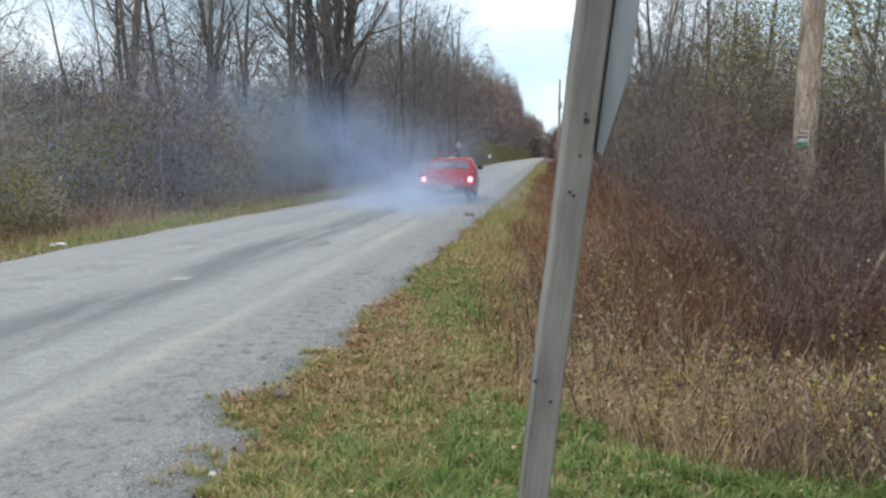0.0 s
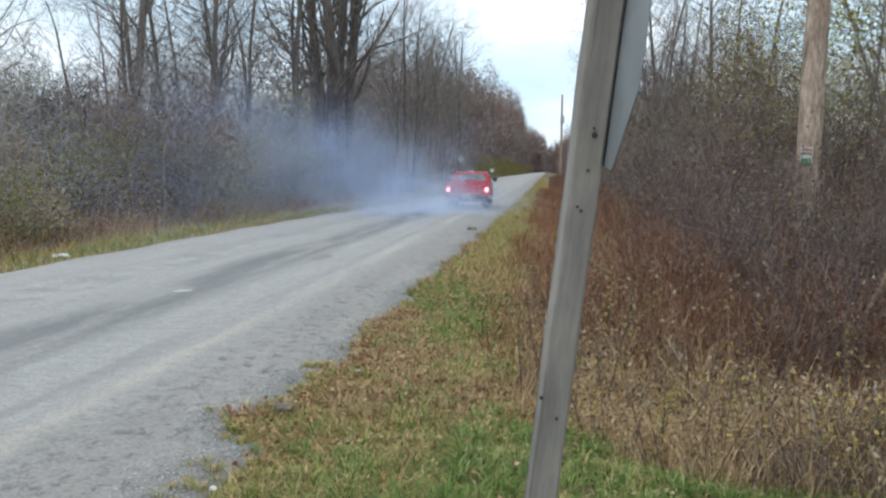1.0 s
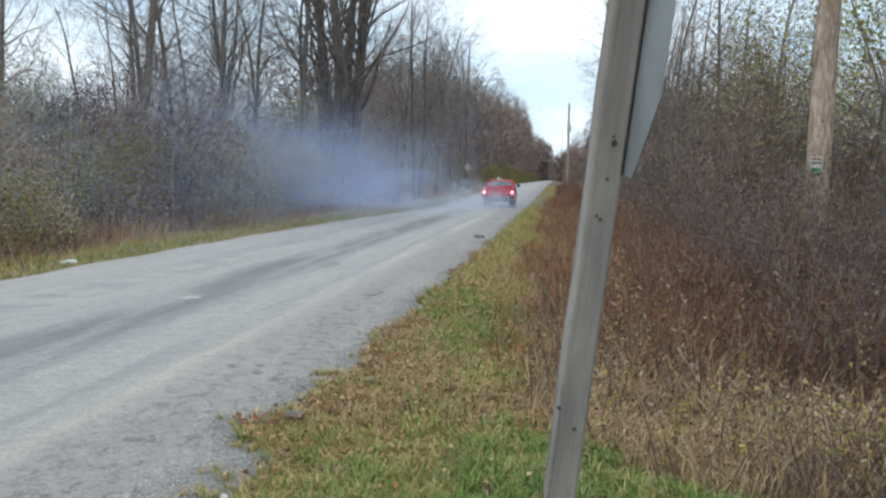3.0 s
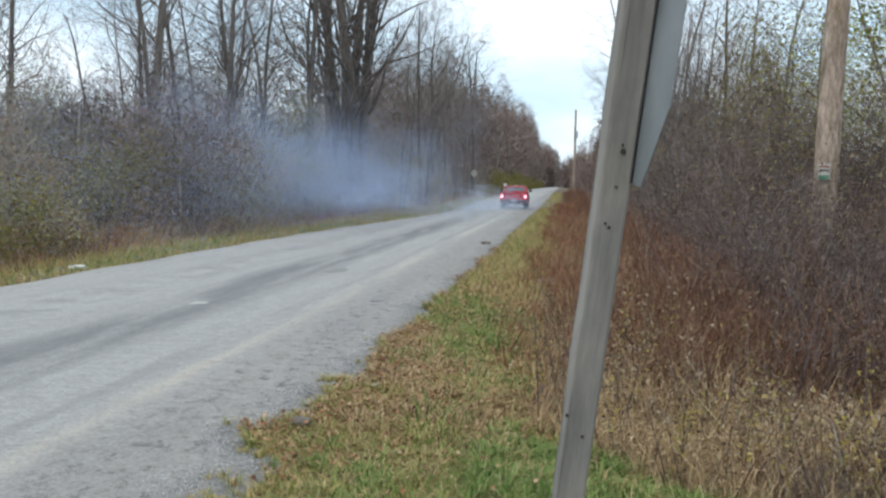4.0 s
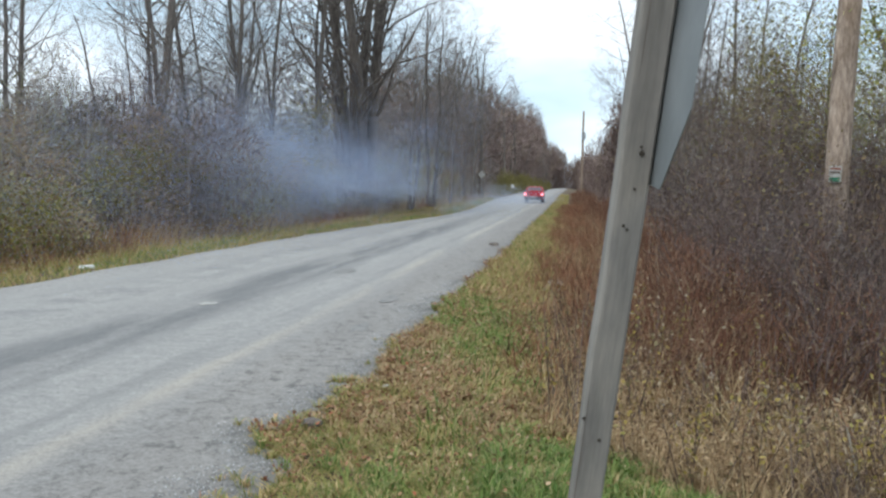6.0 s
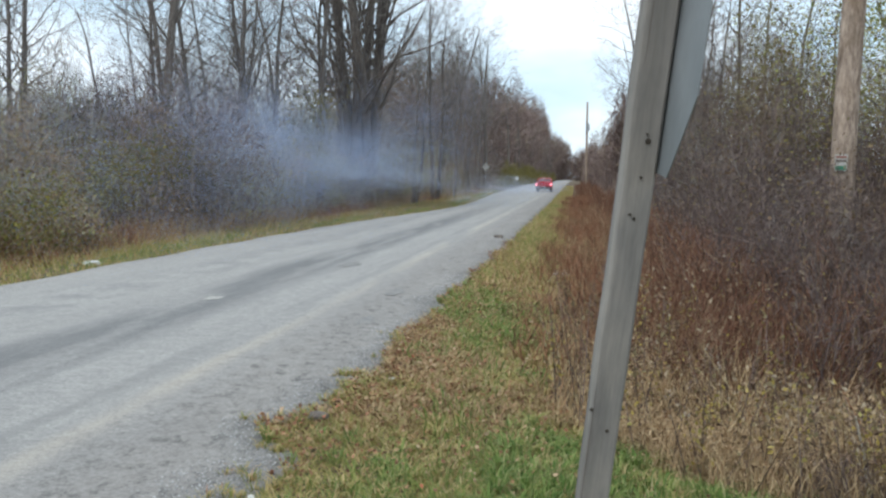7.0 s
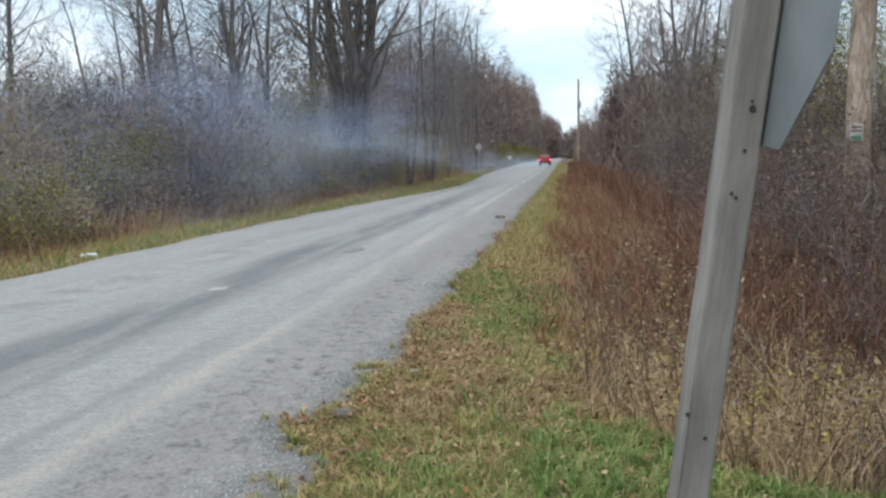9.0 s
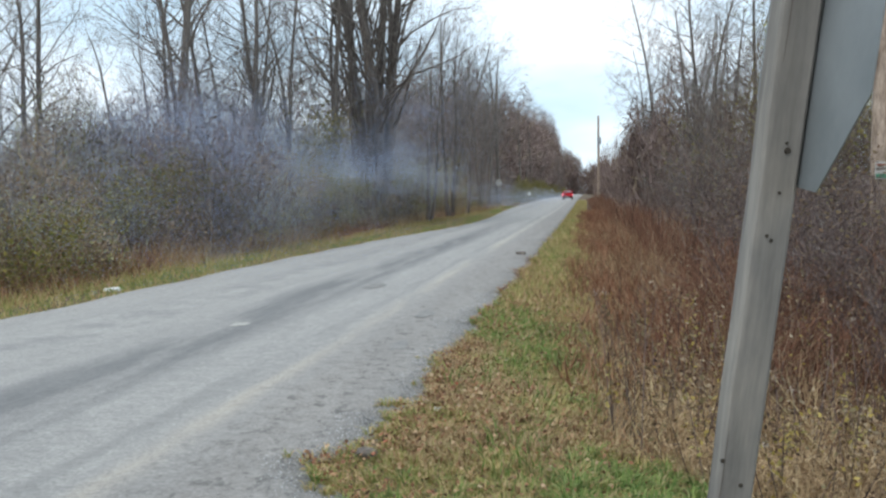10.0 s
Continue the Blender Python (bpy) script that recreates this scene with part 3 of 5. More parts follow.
for x, y, s in ((4.3, 38, 0.75), (5.0, 43, 0.85), (6.5, 47, 0.85), (4.4, 62, 1.0), (6.6, 62, 1.05), (8.5, 55, 0.8), (10, 60, 0.9), (6.0, 74, 0.8), (5.2, 46, 0.85), (7.4, 44, 0.9), (9.0, 47, 0.95), (8.0, 68, 1.0), (11.5, 52, 1.0), (5.4, 85, 0.95)):
    plant("tall", x, y, s * 0.9, rng)
for k in range(26):
    y = 34 + 260 * rng.random() ** 1.5
    plant("far", 4.6 + (0.01 + 0.15 * rng.random()) * y, y, rng.uniform(0.55, 0.85), rng)
for k in range(14):
    plant("far", -30 + 60 * rng.random(), 430 + 60 * rng.random(), rng.uniform(0.5, 0.9), rng)
for x, y, s in ((5.0, 15, 1.05), (4.4, 19, 0.85), (6.4, 17, 1.1), (7.6, 20, 1.1), (8.2, 16, 1.0), (9.5, 23, 1.1), (3.4, 27, 0.7)):
    plant("leafy", x, y, s * rng.uniform(0.85, 1.05), rng)

# ---- shrubs ----


def shrub(seed, height, stems, spread, label, twig, leaf, leaves):
    rng = np.random.default_rng(seed)
    plan = [(5, 8, 34, 0.42, 0.02, 0.12), (3, 3, 40, 0.5, 0.03, 0.2), (1, 0, 0, 0, 0.02, 0.22)]
    out = [[] for _ in plan]
    for k in range(stems):
        a, lean = 2 * math.pi * rng.random(), radians(spread) * rng.random() ** 0.7
        d = Vector((math.sin(lean) * math.cos(a), math.sin(lean) * math.sin(a), math.cos(lean)))
        o = 0.35 * rng.random() ** 0.5
        grow(rng, out, Vector((o * math.cos(a), o * math.sin(a), -0.1)), d, height * rng.uniform(0.6, 1.05), rng.uniform(0.008, 0.02), 0, plan)
    thing = tagged(new("shrub"), label, "shrub", "roadside thicket")
    fine = out[1] + out[2]
    st = new("woody_base", mesh_of("woody_base", *tubes(out[0], 4), twig))
    st.parent = thing
    tw = new("branchwork", mesh_of("branchwork", *tubes(fine, 3), twig))
    tw.parent = thing
    tagged(tw, kind="stuff")
    f = np.asarray(fine)
    pick = f[rng.integers(0, len(f), leaves)]
    c = pick[:, 0:3] + (pick[:, 4:7] - pick[:, 0:3]) * rng.random((leaves, 1)) + rng.normal(0, 0.02, (leaves, 3))
    lv = new("foliage", mesh_of("foliage", *flakes(rng, c, 0.028), leaf))
    lv.parent = thing
    tagged(lv, kind="stuff")
    thing["placed"] = 0
    return thing


kinds["brown"] = [shrub(71 + k, 3.2, 13, 28, "dense bare brown-twigged shrub with a few withered leaves", TWIG_RED, LEAF_BROWN, 260) for k in range(3)]
kinds["olive"] = [shrub(81 + k, 3.4, 12, 26, "dense shrub with thin grey twigs and olive-yellow leaves", TWIG, LEAF_YELLOW, 420) for k in range(2)]
kinds["grey"] = [shrub(91 + k, 3.8, 12, 20, "tall tangled bare grey-brown shrub", TWIG, LEAF_BROWN, 120) for k in range(2)]
for k in range(36):
    y = 11 + 75 * rng.random() ** 1.4
    x = -10.2 - 6.5 * rng.random()
    plant(("olive", "grey", "brown", "olive")[rng.integers(0, 4)], x, y, rng.uniform(0.65, 1.15), rng)
for k in range(38):
    y = 8.5 + 34 * rng.random() ** 1.5
    x = 1.7 + 0.03 * y + 6.0 * rng.random()
    plant(("brown", "brown", "grey", "brown")[rng.integers(0, 4)], x, y, rng.uniform(0.6, 0.95) * (1 if x > 2.5 else 0.8) * (0.55 if abs(x - 0.265 * y) < 0.9 and y < 13.5 else 1), rng)
for x, y, s in ((1.6, 9.4, 0.55), (2.3, 9.1, 0.6), (3.2, 9.4, 0.5), (3.9, 9.8, 0.6), (4.6, 10.4, 0.8), (1.8, 11.4, 0.7), (2.4, 12.6, 0.75)):
    plant("brown", x, y, s, rng)
for k in range(10):
    y = 40 + 120 * rng.random()
    plant("brown", 2.0 + 4.0 * rng.random(), y, rng.uniform(0.8, 1.2), rng)

for k in range(16):
    y = 6.6 + 3.2 * rng.random()
    plant("brown", 0.9 + 0.12 * y + 3.2 * rng.random(), y, rng.uniform(0.28, 0.45), rng)

# ---- branchwork that fills the woods ----


def tangle(rng, clumps, per, length, width, up=0.9):
    """Fine twigs crowded into clumps: rows of x, y, z, radius, height."""
    c = np.repeat(np.asarray(clumps, dtype=float), per, axis=0)
    n = len(c)
    a, rho = rng.uniform(0, 2 * np.pi, n), rng.random(n) ** 0.6
    f = rng.random(n) ** 0.85
    swell = np.sqrt(np.clip(1 - (f - 0.35) ** 2 / 0.6, 0.05, 1))
    radial = np.stack([np.cos(a), np.sin(a), np.zeros(n)], axis=1)
    p = c[:, 0:3] + radial * (rho * swell * c[:, 3])[:, None]
    p[:, 2] += f * c[:, 4] * (1 - 0.35 * rho ** 2)
    d = radial * 0.45 * rho[:, None] + np.array([0, 0, up]) + rng.normal(0, 0.5, (n, 3))
    d /= np.linalg.norm(d, axis=1, keepdims=True)
    side = np.cross(d, rng.normal(size=(n, 3)))
    side /= np.linalg.norm(side, axis=1, keepdims=True)
    s = (c[:, 4] / 4.0) ** 0.5
    half = d * (length * s * rng.uniform(0.4, 1.3, n) / 2)[:, None]
    wd = side * (width * s * rng.uniform(0.5, 1.4, n) / 2)[:, None]
    vs = np.stack([p - half - wd, p - half + wd, p + half + wd * 0.3, p + half - wd * 0.3], axis=1).reshape(-1, 3)
    return vs, np.arange(4 * n).reshape(n, 4)


def clumps_in(rng, n, xs, ys, radius, height, power=1.3):
    y = ys[0] + (ys[1] - ys[0]) * spread(rng, n, power)
    x = xs[0] + (xs[1] - xs[0]) * rng.random(n)
    return np.stack([x, y, ground(x, y), rng.uniform(*radius, n), rng.uniform(*height, n)], axis=1)


def fill(name, data, material, label):
    return tagged(new(name, mesh_of(name, *data, material)), label, "branchwork", kind="stuff")


rt = np.random.default_rng(33)
c = clumps_in(rt, 150, (-16, -10.3), (12, 95), (0.8, 1.7), (2.2, 4.2))
c = c[wave(c[:, 0] * 0.9, c[:, 1] * 0.45) > -0.55]
pick = rt.integers(0, 3, len(c))
fill("left_thicket", tangle(rt, c[pick == 0], 800, 0.45, 0.012, 0.4), BRUSH, "dense grey-brown branchwork at the front of the woods")
fill("left_thicket", tangle(rt, c[pick == 1], 800, 0.4, 0.012, 0.4), DUN, "dun branchwork at the front of the woods")
fill("left_thicket", tangle(rt, c[pick == 2], 600, 0.5, 0.010, 0.4), BRUSH, "pale grey bare branchwork at the front of the woods")
c = clumps_in(rt, 150, (-34, -13), (18, 110), (1.2, 2.6), (3.4, 5.6))
c[:, 4] += 2.6 * smooth_step(c[:, 0] / c[:, 1], -0.42, -0.28)
extra = clumps_in(rt, 34, (-0.72, -0.4), (22, 35), (1.2, 2.0), (3.8, 5.2), 1.0)
extra[:, 0] *= extra[:, 1]
fill("left_understory", tangle(rt, extra, 900, 0.5, 0.015, 0.4), TWIG_RED, "dark brown tangled understory of the woods")
fill("left_understory", tangle(rt, c, 760, 0.55, 0.017, 0.35), BRUSH, "tall tangled understory of the woods")
c = clumps_in(rt, 60, (-20, -10.5), (40, 130), (1.6, 3.0), (5.0, 9.0))
c = np.concatenate([c, clumps_in(rt, 46, (-32, -13), (28, 75), (1.2, 2.4), (5.0, 8.0))])
c[:, 2] += 1.0
c = c[(c[:, 0] / c[:, 1] > -0.53) | (c[:, 0] / c[:, 1] < -0.63)]
fill("left_canopy", tangle(rt, c, 480, 0.6, 0.013, 0.5), TWIG, "fine bare twigs of the canopy")
c = clumps_in(rt, 150, (-26, -13.2), (80, 480), (3.0, 5.4), (12, 18), 1.1)
c[:, 4] *= 0.75 + c[:, 1] / 300
c = np.concatenate([c, clumps_in(rt, 34, (-16.5, -13.4), (150, 340), (3.2, 4.6), (15, 20), 1.0)])
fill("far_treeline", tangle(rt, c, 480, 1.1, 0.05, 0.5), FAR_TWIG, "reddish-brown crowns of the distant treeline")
c = clumps_in(rt, 46, (-10.6, -9.0), (120, 400), (1.0, 1.8), (2.0, 4.6))
fill("far_bushes", tangle(rt, c, 420, 0.6, 0.05), OLIVE, "yellow-green bushes beside the far road")
c = clumps_in(rt, 60, (-40, 40), (440, 520), (4, 8), (14, 19), 1.0)
c[:, 4] += 9 * smooth_step(-c[:, 0], -2, 14)
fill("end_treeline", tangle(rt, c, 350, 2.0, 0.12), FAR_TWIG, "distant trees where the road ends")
c = clumps_in(rt, 90, (1.5, 8.0), (8.6, 28), (0.7, 1.3), (1.6, 3.4), 1.3)
c[:, 0] += 0.05 * (c[:, 1] - 9)
c = np.concatenate([c, clumps_in(rt, 9, (2.6, 3.5), (9.6, 12.2), (0.5, 0.8), (1.9, 2.6))])
c[:, 4] = np.where((np.abs(c[:, 0] - 0.265 * c[:, 1]) < 1.0) & (c[:, 1] < 13.5), np.minimum(c[:, 4], np.where(c[:, 1] > 10.8, 2.0, 1.7)), c[:, 4])
pick = rt.integers(0, 4, len(c))
fill("right_thicket", tangle(rt, c[pick < 2], 900, 0.3, 0.0065, 0.35), TANGLE_RED, "dense brown bare branchwork beside the ditch")
fill("right_thicket", tangle(rt, c[pick == 2], 900, 0.32, 0.007, 0.35), TWIG_RED, "dark brown branchwork beside the ditch")
fill("right_thicket", tangle(rt, c[pick == 3], 260, 0.5, 0.007, 0.35), TWIG, "grey bare branchwork beside the ditch")
pk = np.repeat(clumps_in(rt, 150, (1.6, 8.0), (8.8, 24), (0.3, 0.7), (0.4, 2.4), 1.3), 60, axis=0)
q = pk[:, 0:3] + rt.normal(0, 0.6, (len(pk), 3)) * pk[:, 3:4]
q[:, 2] = np.maximum(q[:, 2] + pk[:, 4], ground(q[:, 0], q[:, 1]) + 0.05)
fill("dead_leaf_tatters", flakes(rt, q, 0.022), LEAF_BROWN, "dark withered leaves hanging in the thicket")
c = clumps_in(rt, 80, (2.8, 15), (14, 45), (0.9, 1.8), (3.2, 5.0), 1.2)
c[:, 4] *= 1 + 0.02 * (c[:, 1] - 14)
fill("right_understory", tangle(rt, c, 700, 0.45, 0.008, 0.5), TANGLE_RED, "taller grey branchwork behind the ditch")
c = clumps_in(rt, 250, (2.6, 13), (13.4, 34), (0.35, 0.8), (2.3, 5.2), 1.2)
c = c[c[:, 0] / c[:, 1] > 0.17]
pk = np.repeat(c, 210, axis=0)
q = pk[:, 0:3] + rt.normal(0, 0.65, (len(pk), 3)) * pk[:, 3:4]
q[:, 2] += pk[:, 4]
k = (pk[:, 0] / pk[:, 1] > 0.25) & (pk[:, 4] > 2.9)
fill("thicket_foliage", flakes(rt, q[~k], 0.026), OLIVE, "dull olive leaves on the tall thicket")
fill("thicket_foliage", flakes(rt, q[k], 0.028), LEAF_BRIGHT, "sparse yellow-green leaves on the tall thicket")
for x, y, z, rad in ((-11.3, 37.0, 4.2, 1.0), (-11.9, 38.0, 3.2, 1.0), (-9.9, 52.0, 2.6, 1.1), (-9.8, 60.0, 3.0, 1.2)):
    q = np.array([x, y, z]) + rt.normal(0, rad * 0.6, (900, 3))
    fill("olive_foliage", flakes(rt, q, 0.06), OLIVE, "olive-yellow leaves left on a roadside tree")
# withered leaves that hang on in clumps through the front of the brush
c = clumps_in(rt, 330, (-13.5, -9.8), (11.5, 80), (0.3, 0.85), (0.2, 2.9), 1.4)
c[:, 4] = 0.2 + (c[:, 4] - 0.2) ** 1.25 * 0.76
pick = rt.integers(0, 5, len(c))
for which, (material, label) in enumerate(((LEAF_YELLOW, "olive leaves left on the roadside brush"), (DUN, "dun withered leaves left on the roadside brush"), (GREY_OLIVE, "grey-olive leaves left on the roadside brush"), (LEAF_BROWN, "dark brown leaves left on the roadside brush"), (GREY_OLIVE, "grey-olive leaves left on the roadside brush"))):
    pk = np.repeat(c[pick == which], 420, axis=0)
    q = pk[:, 0:3] + rt.normal(0, 0.6, (len(pk), 3)) * pk[:, 3:4]
    q[:, 2] = np.maximum(q[:, 2] + pk[:, 4] * (0.5 + 0.5 * smooth_step(pk[:, 1], 14, 26)), ground(q[:, 0], q[:, 1]) + 0.05)
    fill("thicket_foliage", flakes(rt, q, 0.038), material, label)
c = clumps_in(rt, 80, (3.2, 15), (40, 300), (1.4, 2.6), (6.0, 11.0), 1.4)
c = np.concatenate([c, clumps_in(rt, 30, (2.3, 4.5), (45, 220), (0.9, 1.5), (4.5, 8.5))])
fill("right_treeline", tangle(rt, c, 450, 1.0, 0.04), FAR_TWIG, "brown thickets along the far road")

c = np.concatenate([clumps_in(rt, 26, (5, 15), (40, 110), (1.3, 2.4), (7.0, 12.0)), clumps_in(rt, 40, (4.6, 13), (26, 75), (1.0, 2.2), (6.5, 11.5))])
c = c[c[:, 0] / c[:, 1] < 0.14]
edge = clumps_in(rt, 12, (0.05, 0.075), (58, 115), (1.3, 2.2), (7.0, 10.5), 1.0)
edge[:, 0] *= edge[:, 1]
c = np.concatenate([c, edge])
fill("right_canopy", tangle(rt, c, 380, 0.9, 0.018), TWIG, "fine bare twigs of the trees behind the ditch")

# ---- utility poles ----


def utility_pole(x, y, height, lean, girth, label):
    thing = tagged(new("utility_pole"), label, "utility pole", "poles along the road")
    thing.matrix_world = pose(x, y, float(ground(x, y)) - 0.2, 0, lean, 0)
    bm = bmesh.new()
    rings = []
    for k in range(23):
        z, rad = height * k / 22, girth * (1 - 0.32 * k / 22)
        rings.append([bm.verts.new((rad * math.cos(a) + 0.012 * math.sin(k * 0.7), rad * math.sin(a), z)) for a in np.arange(16) * math.pi / 8])
    for lo, hi in zip(rings, rings[1:]):
        for k in range(16):
            bm.faces.new((lo[k], lo[(k + 1) % 16], hi[(k + 1) % 16], hi[k]))
    bm.faces.new(rings[-1])
    part("pole", bm, POLE_WOOD, thing, smooth=True)
    return thing


near_pole = utility_pole(3.5, 13.0, 11, 1.6, 0.175, "brown round wooden utility pole with a small notice plate")
notice = part("notice_plate", boxed((-0.08, -0.006, -0.115), (0.08, 0.006, 0.115), 0.003), WORN, near_pole, "small white notice with green and dark bars")
notice.matrix_local = pose(-0.08, -0.185, 2.06, 0, 0, -14)
for z, hh, m in ((-0.075, 0.028, SIGN_GREEN), (0.02, 0.014, BARK), (0.072, 0.012, RUST_PAINT)):
    part("bar", boxed((-0.066, -0.0105, z - hh), (0.066, -0.0075, z + hh)), m, notice)
far_pole = utility_pole(1.45, 130, 12.6, 0, 0.2, "distant grey wooden utility pole with a transformer")
bm = bmesh.new()
bmesh.ops.create_cone(bm, cap_ends=True, segments=14, radius1=0.3, radius2=0.3, depth=1.0, matrix=pose(0.1, -0.35, 9.0))
part("transformer", bm, STEEL, far_pole)

# ---- far roadside signs ----


def warning_sign(x, y, z, size, turn, label, material, diamond=True):
    thing = tagged(new("roadside_sign"), label, "road sign")
    thing.matrix_world = pose(x, y, float(ground(x, y)), 0, 0, turn)
    part("post", boxed((-0.04, -0.03, -0.1), (0.04, 0.03, z + size * 0.5), 0.006), POST_WOOD, thing)
    o = [(size * 0.7, 0), (0, size * 0.7), (-size * 0.7, 0), (0, -size * 0.7)] if diamond else [(size / 2, size / 2), (-size / 2, size / 2), (-size / 2, -size / 2), (size / 2, -size / 2)]
    p = part("sign_plate", prism(o, "y", -0.045, -0.04), material, thing)
    p.location = (0, 0, z)


warning_sign(-8.6, 85, 2.5, 0.6, 38, "diamond-shaped pale metal warning sign on a post", WORN)
warning_sign(-8.0, 122, 1.2, 0.42, 20, "small square white sign on a short post", WHITE, False)

# ---- red pickup truck ----


def wheel_mesh():
    bm = bmesh.new()
    prof = [(0.2, -0.1), (0.3, -0.11), (0.335, -0.085), (0.34, 0.0), (0.335, 0.085), (0.3, 0.11), (0.2, 0.1)]
    rings = []
    for k in range(28):
        a = 2 * math.pi * k / 28
        rings.append([bm.verts.new((w, r * math.cos(a), r * math.sin(a))) for r, w in prof])
    for k in range(28):
        j = (k + 1) % 28
        for i in range(len(prof)):
            n = (i + 1) % len(prof)
            bm.faces.new((rings[k][i], rings[j][i], rings[j][n], rings[k][n]))
    bmesh.ops.recalc_face_normals(bm, faces=bm.faces)
    return bm


def pickup():
    t = tagged(new("pickup_truck"), "red compact pickup truck with lit tail lamps driving off", "pickup truck")
    hw = 0.86
    arch = lambda c: [(c + 0.42 * math.cos(radians(a)), 0.36 + 0.42 * math.sin(radians(a))) for a in range(0, 181, 20)]
    low = [(-1.05, 0.5), (-1.05, 0.78), (3.72, 0.78), (3.78, 0.5), (3.6, 0.36)] + arch(2.85) + [(2.4, 0.34), (0.45, 0.34)] + arch(0.0) + [(-0.44, 0.42), (-1.0, 0.45)]
    bm = prism(low, "x", -hw, hw)
    body = part("body", bm, RED, t, "glossy red body")
    for s in (-1, 1):
        part("bed_side", boxed((s * hw - 0.05, -1.05, 0.782), (s * hw + 0.05 if s < 0 else s * hw + 0.004, 1.0, 1.06), 0.015) if s > 0 else boxed((-hw - 0.004, -1.05, 0.782), (-hw + 0.05, 1.0, 1.06), 0.015), RED, body)
    part("tailgate", boxed((-0.68, -1.085, 0.56), (0.68, -1.03, 1.055), 0.012), RED, t)
    hood = prism([(2.2, 0.782), (3.7, 0.782), (3.72, 0.92), (3.4, 1.0), (2.2, 1.06)], "x", -hw + 0.03, hw - 0.03)
    part("hood", hood, RED, t)
    # cab: a frustum with its glass set proud
    bm = bmesh.new()
    lo = [(-hw, 1.0, 0.782), (hw, 1.0, 0.782), (hw, 2.35, 0.782), (-hw, 2.35, 0.782)]
    mid = [(-hw + 0.01, 1.0, 1.08), (hw - 0.01, 1.0, 1.08), (hw - 0.01, 2.3, 1.08), (-hw + 0.01, 2.3, 1.08)]
    top = [(-0.66, 1.15, 1.465), (0.66, 1.15, 1.465), (0.66, 1.85, 1.485), (-0.66, 1.85, 1.485)]
    vs = [[bm.verts.new(p) for p in row] for row in (lo, mid, top)]
    for a, c in ((vs[0], vs[1]), (vs[1], vs[2])):
        for k in range(4):
            bm.faces.new((a[k], a[(k + 1) % 4], c[(k + 1) % 4], c[k]))
    bm.faces.new(vs[2])
    bm.faces.new(vs[0][::-1])
    bmesh.ops.bevel(bm, geom=list(bm.edges), offset=0.035, segments=3, affect="EDGES")
    part("cab", bm, RED, t, smooth=False)
    glass = part("rear_window", prism([(-0.68, 0), (0.68, 0), (0.57, 0.28), (-0.57, 0.28)], "y", -0.008, 0.008), GLASS, t, "pale reflecting rear window")
    glass.matrix_local = pose(0, 1.012, 1.13, -20.5, 0, 0)
    bar = part("window_bar", boxed((-0.012, -0.014, 0.0), (0.012, -0.009, 0.28)), DARK, glass)
    for s in (-1, 1):
        w = part("side_window", prism([(1.12, 1.12), (2.15, 1.12), (1.84, 1.4), (1.22, 1.4)], "x", -0.006, 0.006), GLASS, t)
        w.matrix_local = pose(s * 0.8, 0, 0, 0, 0, 0) @ Matrix.Rotation(0, 4, "Y")
        w.location.x = s * (hw - 0.08)
        part("tail_lamp", boxed((s * 0.765 - 0.07, -1.1, 0.7), (s * 0.765 + 0.07, -1.04, 0.87), 0.025), LAMP, t, "glowing red tail lamp")
        m = part("side_mirror", boxed((s * 0.98 - 0.09, 2.0, 1.06), (s * 0.98 + 0.09, 2.07, 1.22), 0.02), DARK, t)
        part("mudflap", boxed((s * 0.7 - 0.13, -0.42, 0.14), (s * 0.7 + 0.13, -0.405, 0.5), 0.003), BLACK, t)
    part("bumper", boxed((-0.86, -1.2, 0.42), (0.86, -1.09, 0.57), 0.02), DARK, t, "dark rear bumper")
    plate = part("number_plate", boxed((-0.16, -1.212, 0.46), (0.16, -1.203, 0.6), 0.003), WHITE, t, "white plate with a dark bar")
    part("bar", boxed((-0.12, -1.217, 0.5), (0.12, -1.2135, 0.56)), DARK, plate)
    part("chassis", boxed((-0.5, -0.9, 0.28), (0.5, 3.3, 0.495), 0.03), DARK, t)
    part("rear_axle", boxed((-0.62, -0.06, 0.28), (0.62, 0.06, 0.4), 0.02), DARK, t)
    part("roof_light", boxed((-0.12, 1.3, 1.472), (0.12, 1.38, 1.52), 0.01), WHITE, t, "small white lamp on the cab roof")
    wheels = []
    tyre = None
    for x, y in ((-0.72, 0), (0.72, 0), (-0.72, 2.85), (0.72, 2.85)):
        w = tagged(new("wheel"))
        w.parent = t
        w["at"] = (x, y)
        w.matrix_local = pose(x, y, 0.34)
        if tyre is None:
            ty = part("tyre", wheel_mesh(), BLACK, w, smooth=True)
            bm = bmesh.new()
            bmesh.ops.create_cone(bm, cap_ends=True, segments=20, radius1=0.205, radius2=0.205, depth=0.15, matrix=pose(0, 0, 0, 0, 90, 0))
            ri = part("rim", bm, STEEL, w)
            tyre, rim = ty.data, ri.data
        else:
            for n, d in (("tyre", tyre), ("rim", rim)):
                o = new(n, d)
                o.parent = w
        wheels.append(w)
    t.scale = (0.93, 0.93, 0.93)
    return t, wheels


truck, wheels = pickup()

# ---- tyre smoke ----


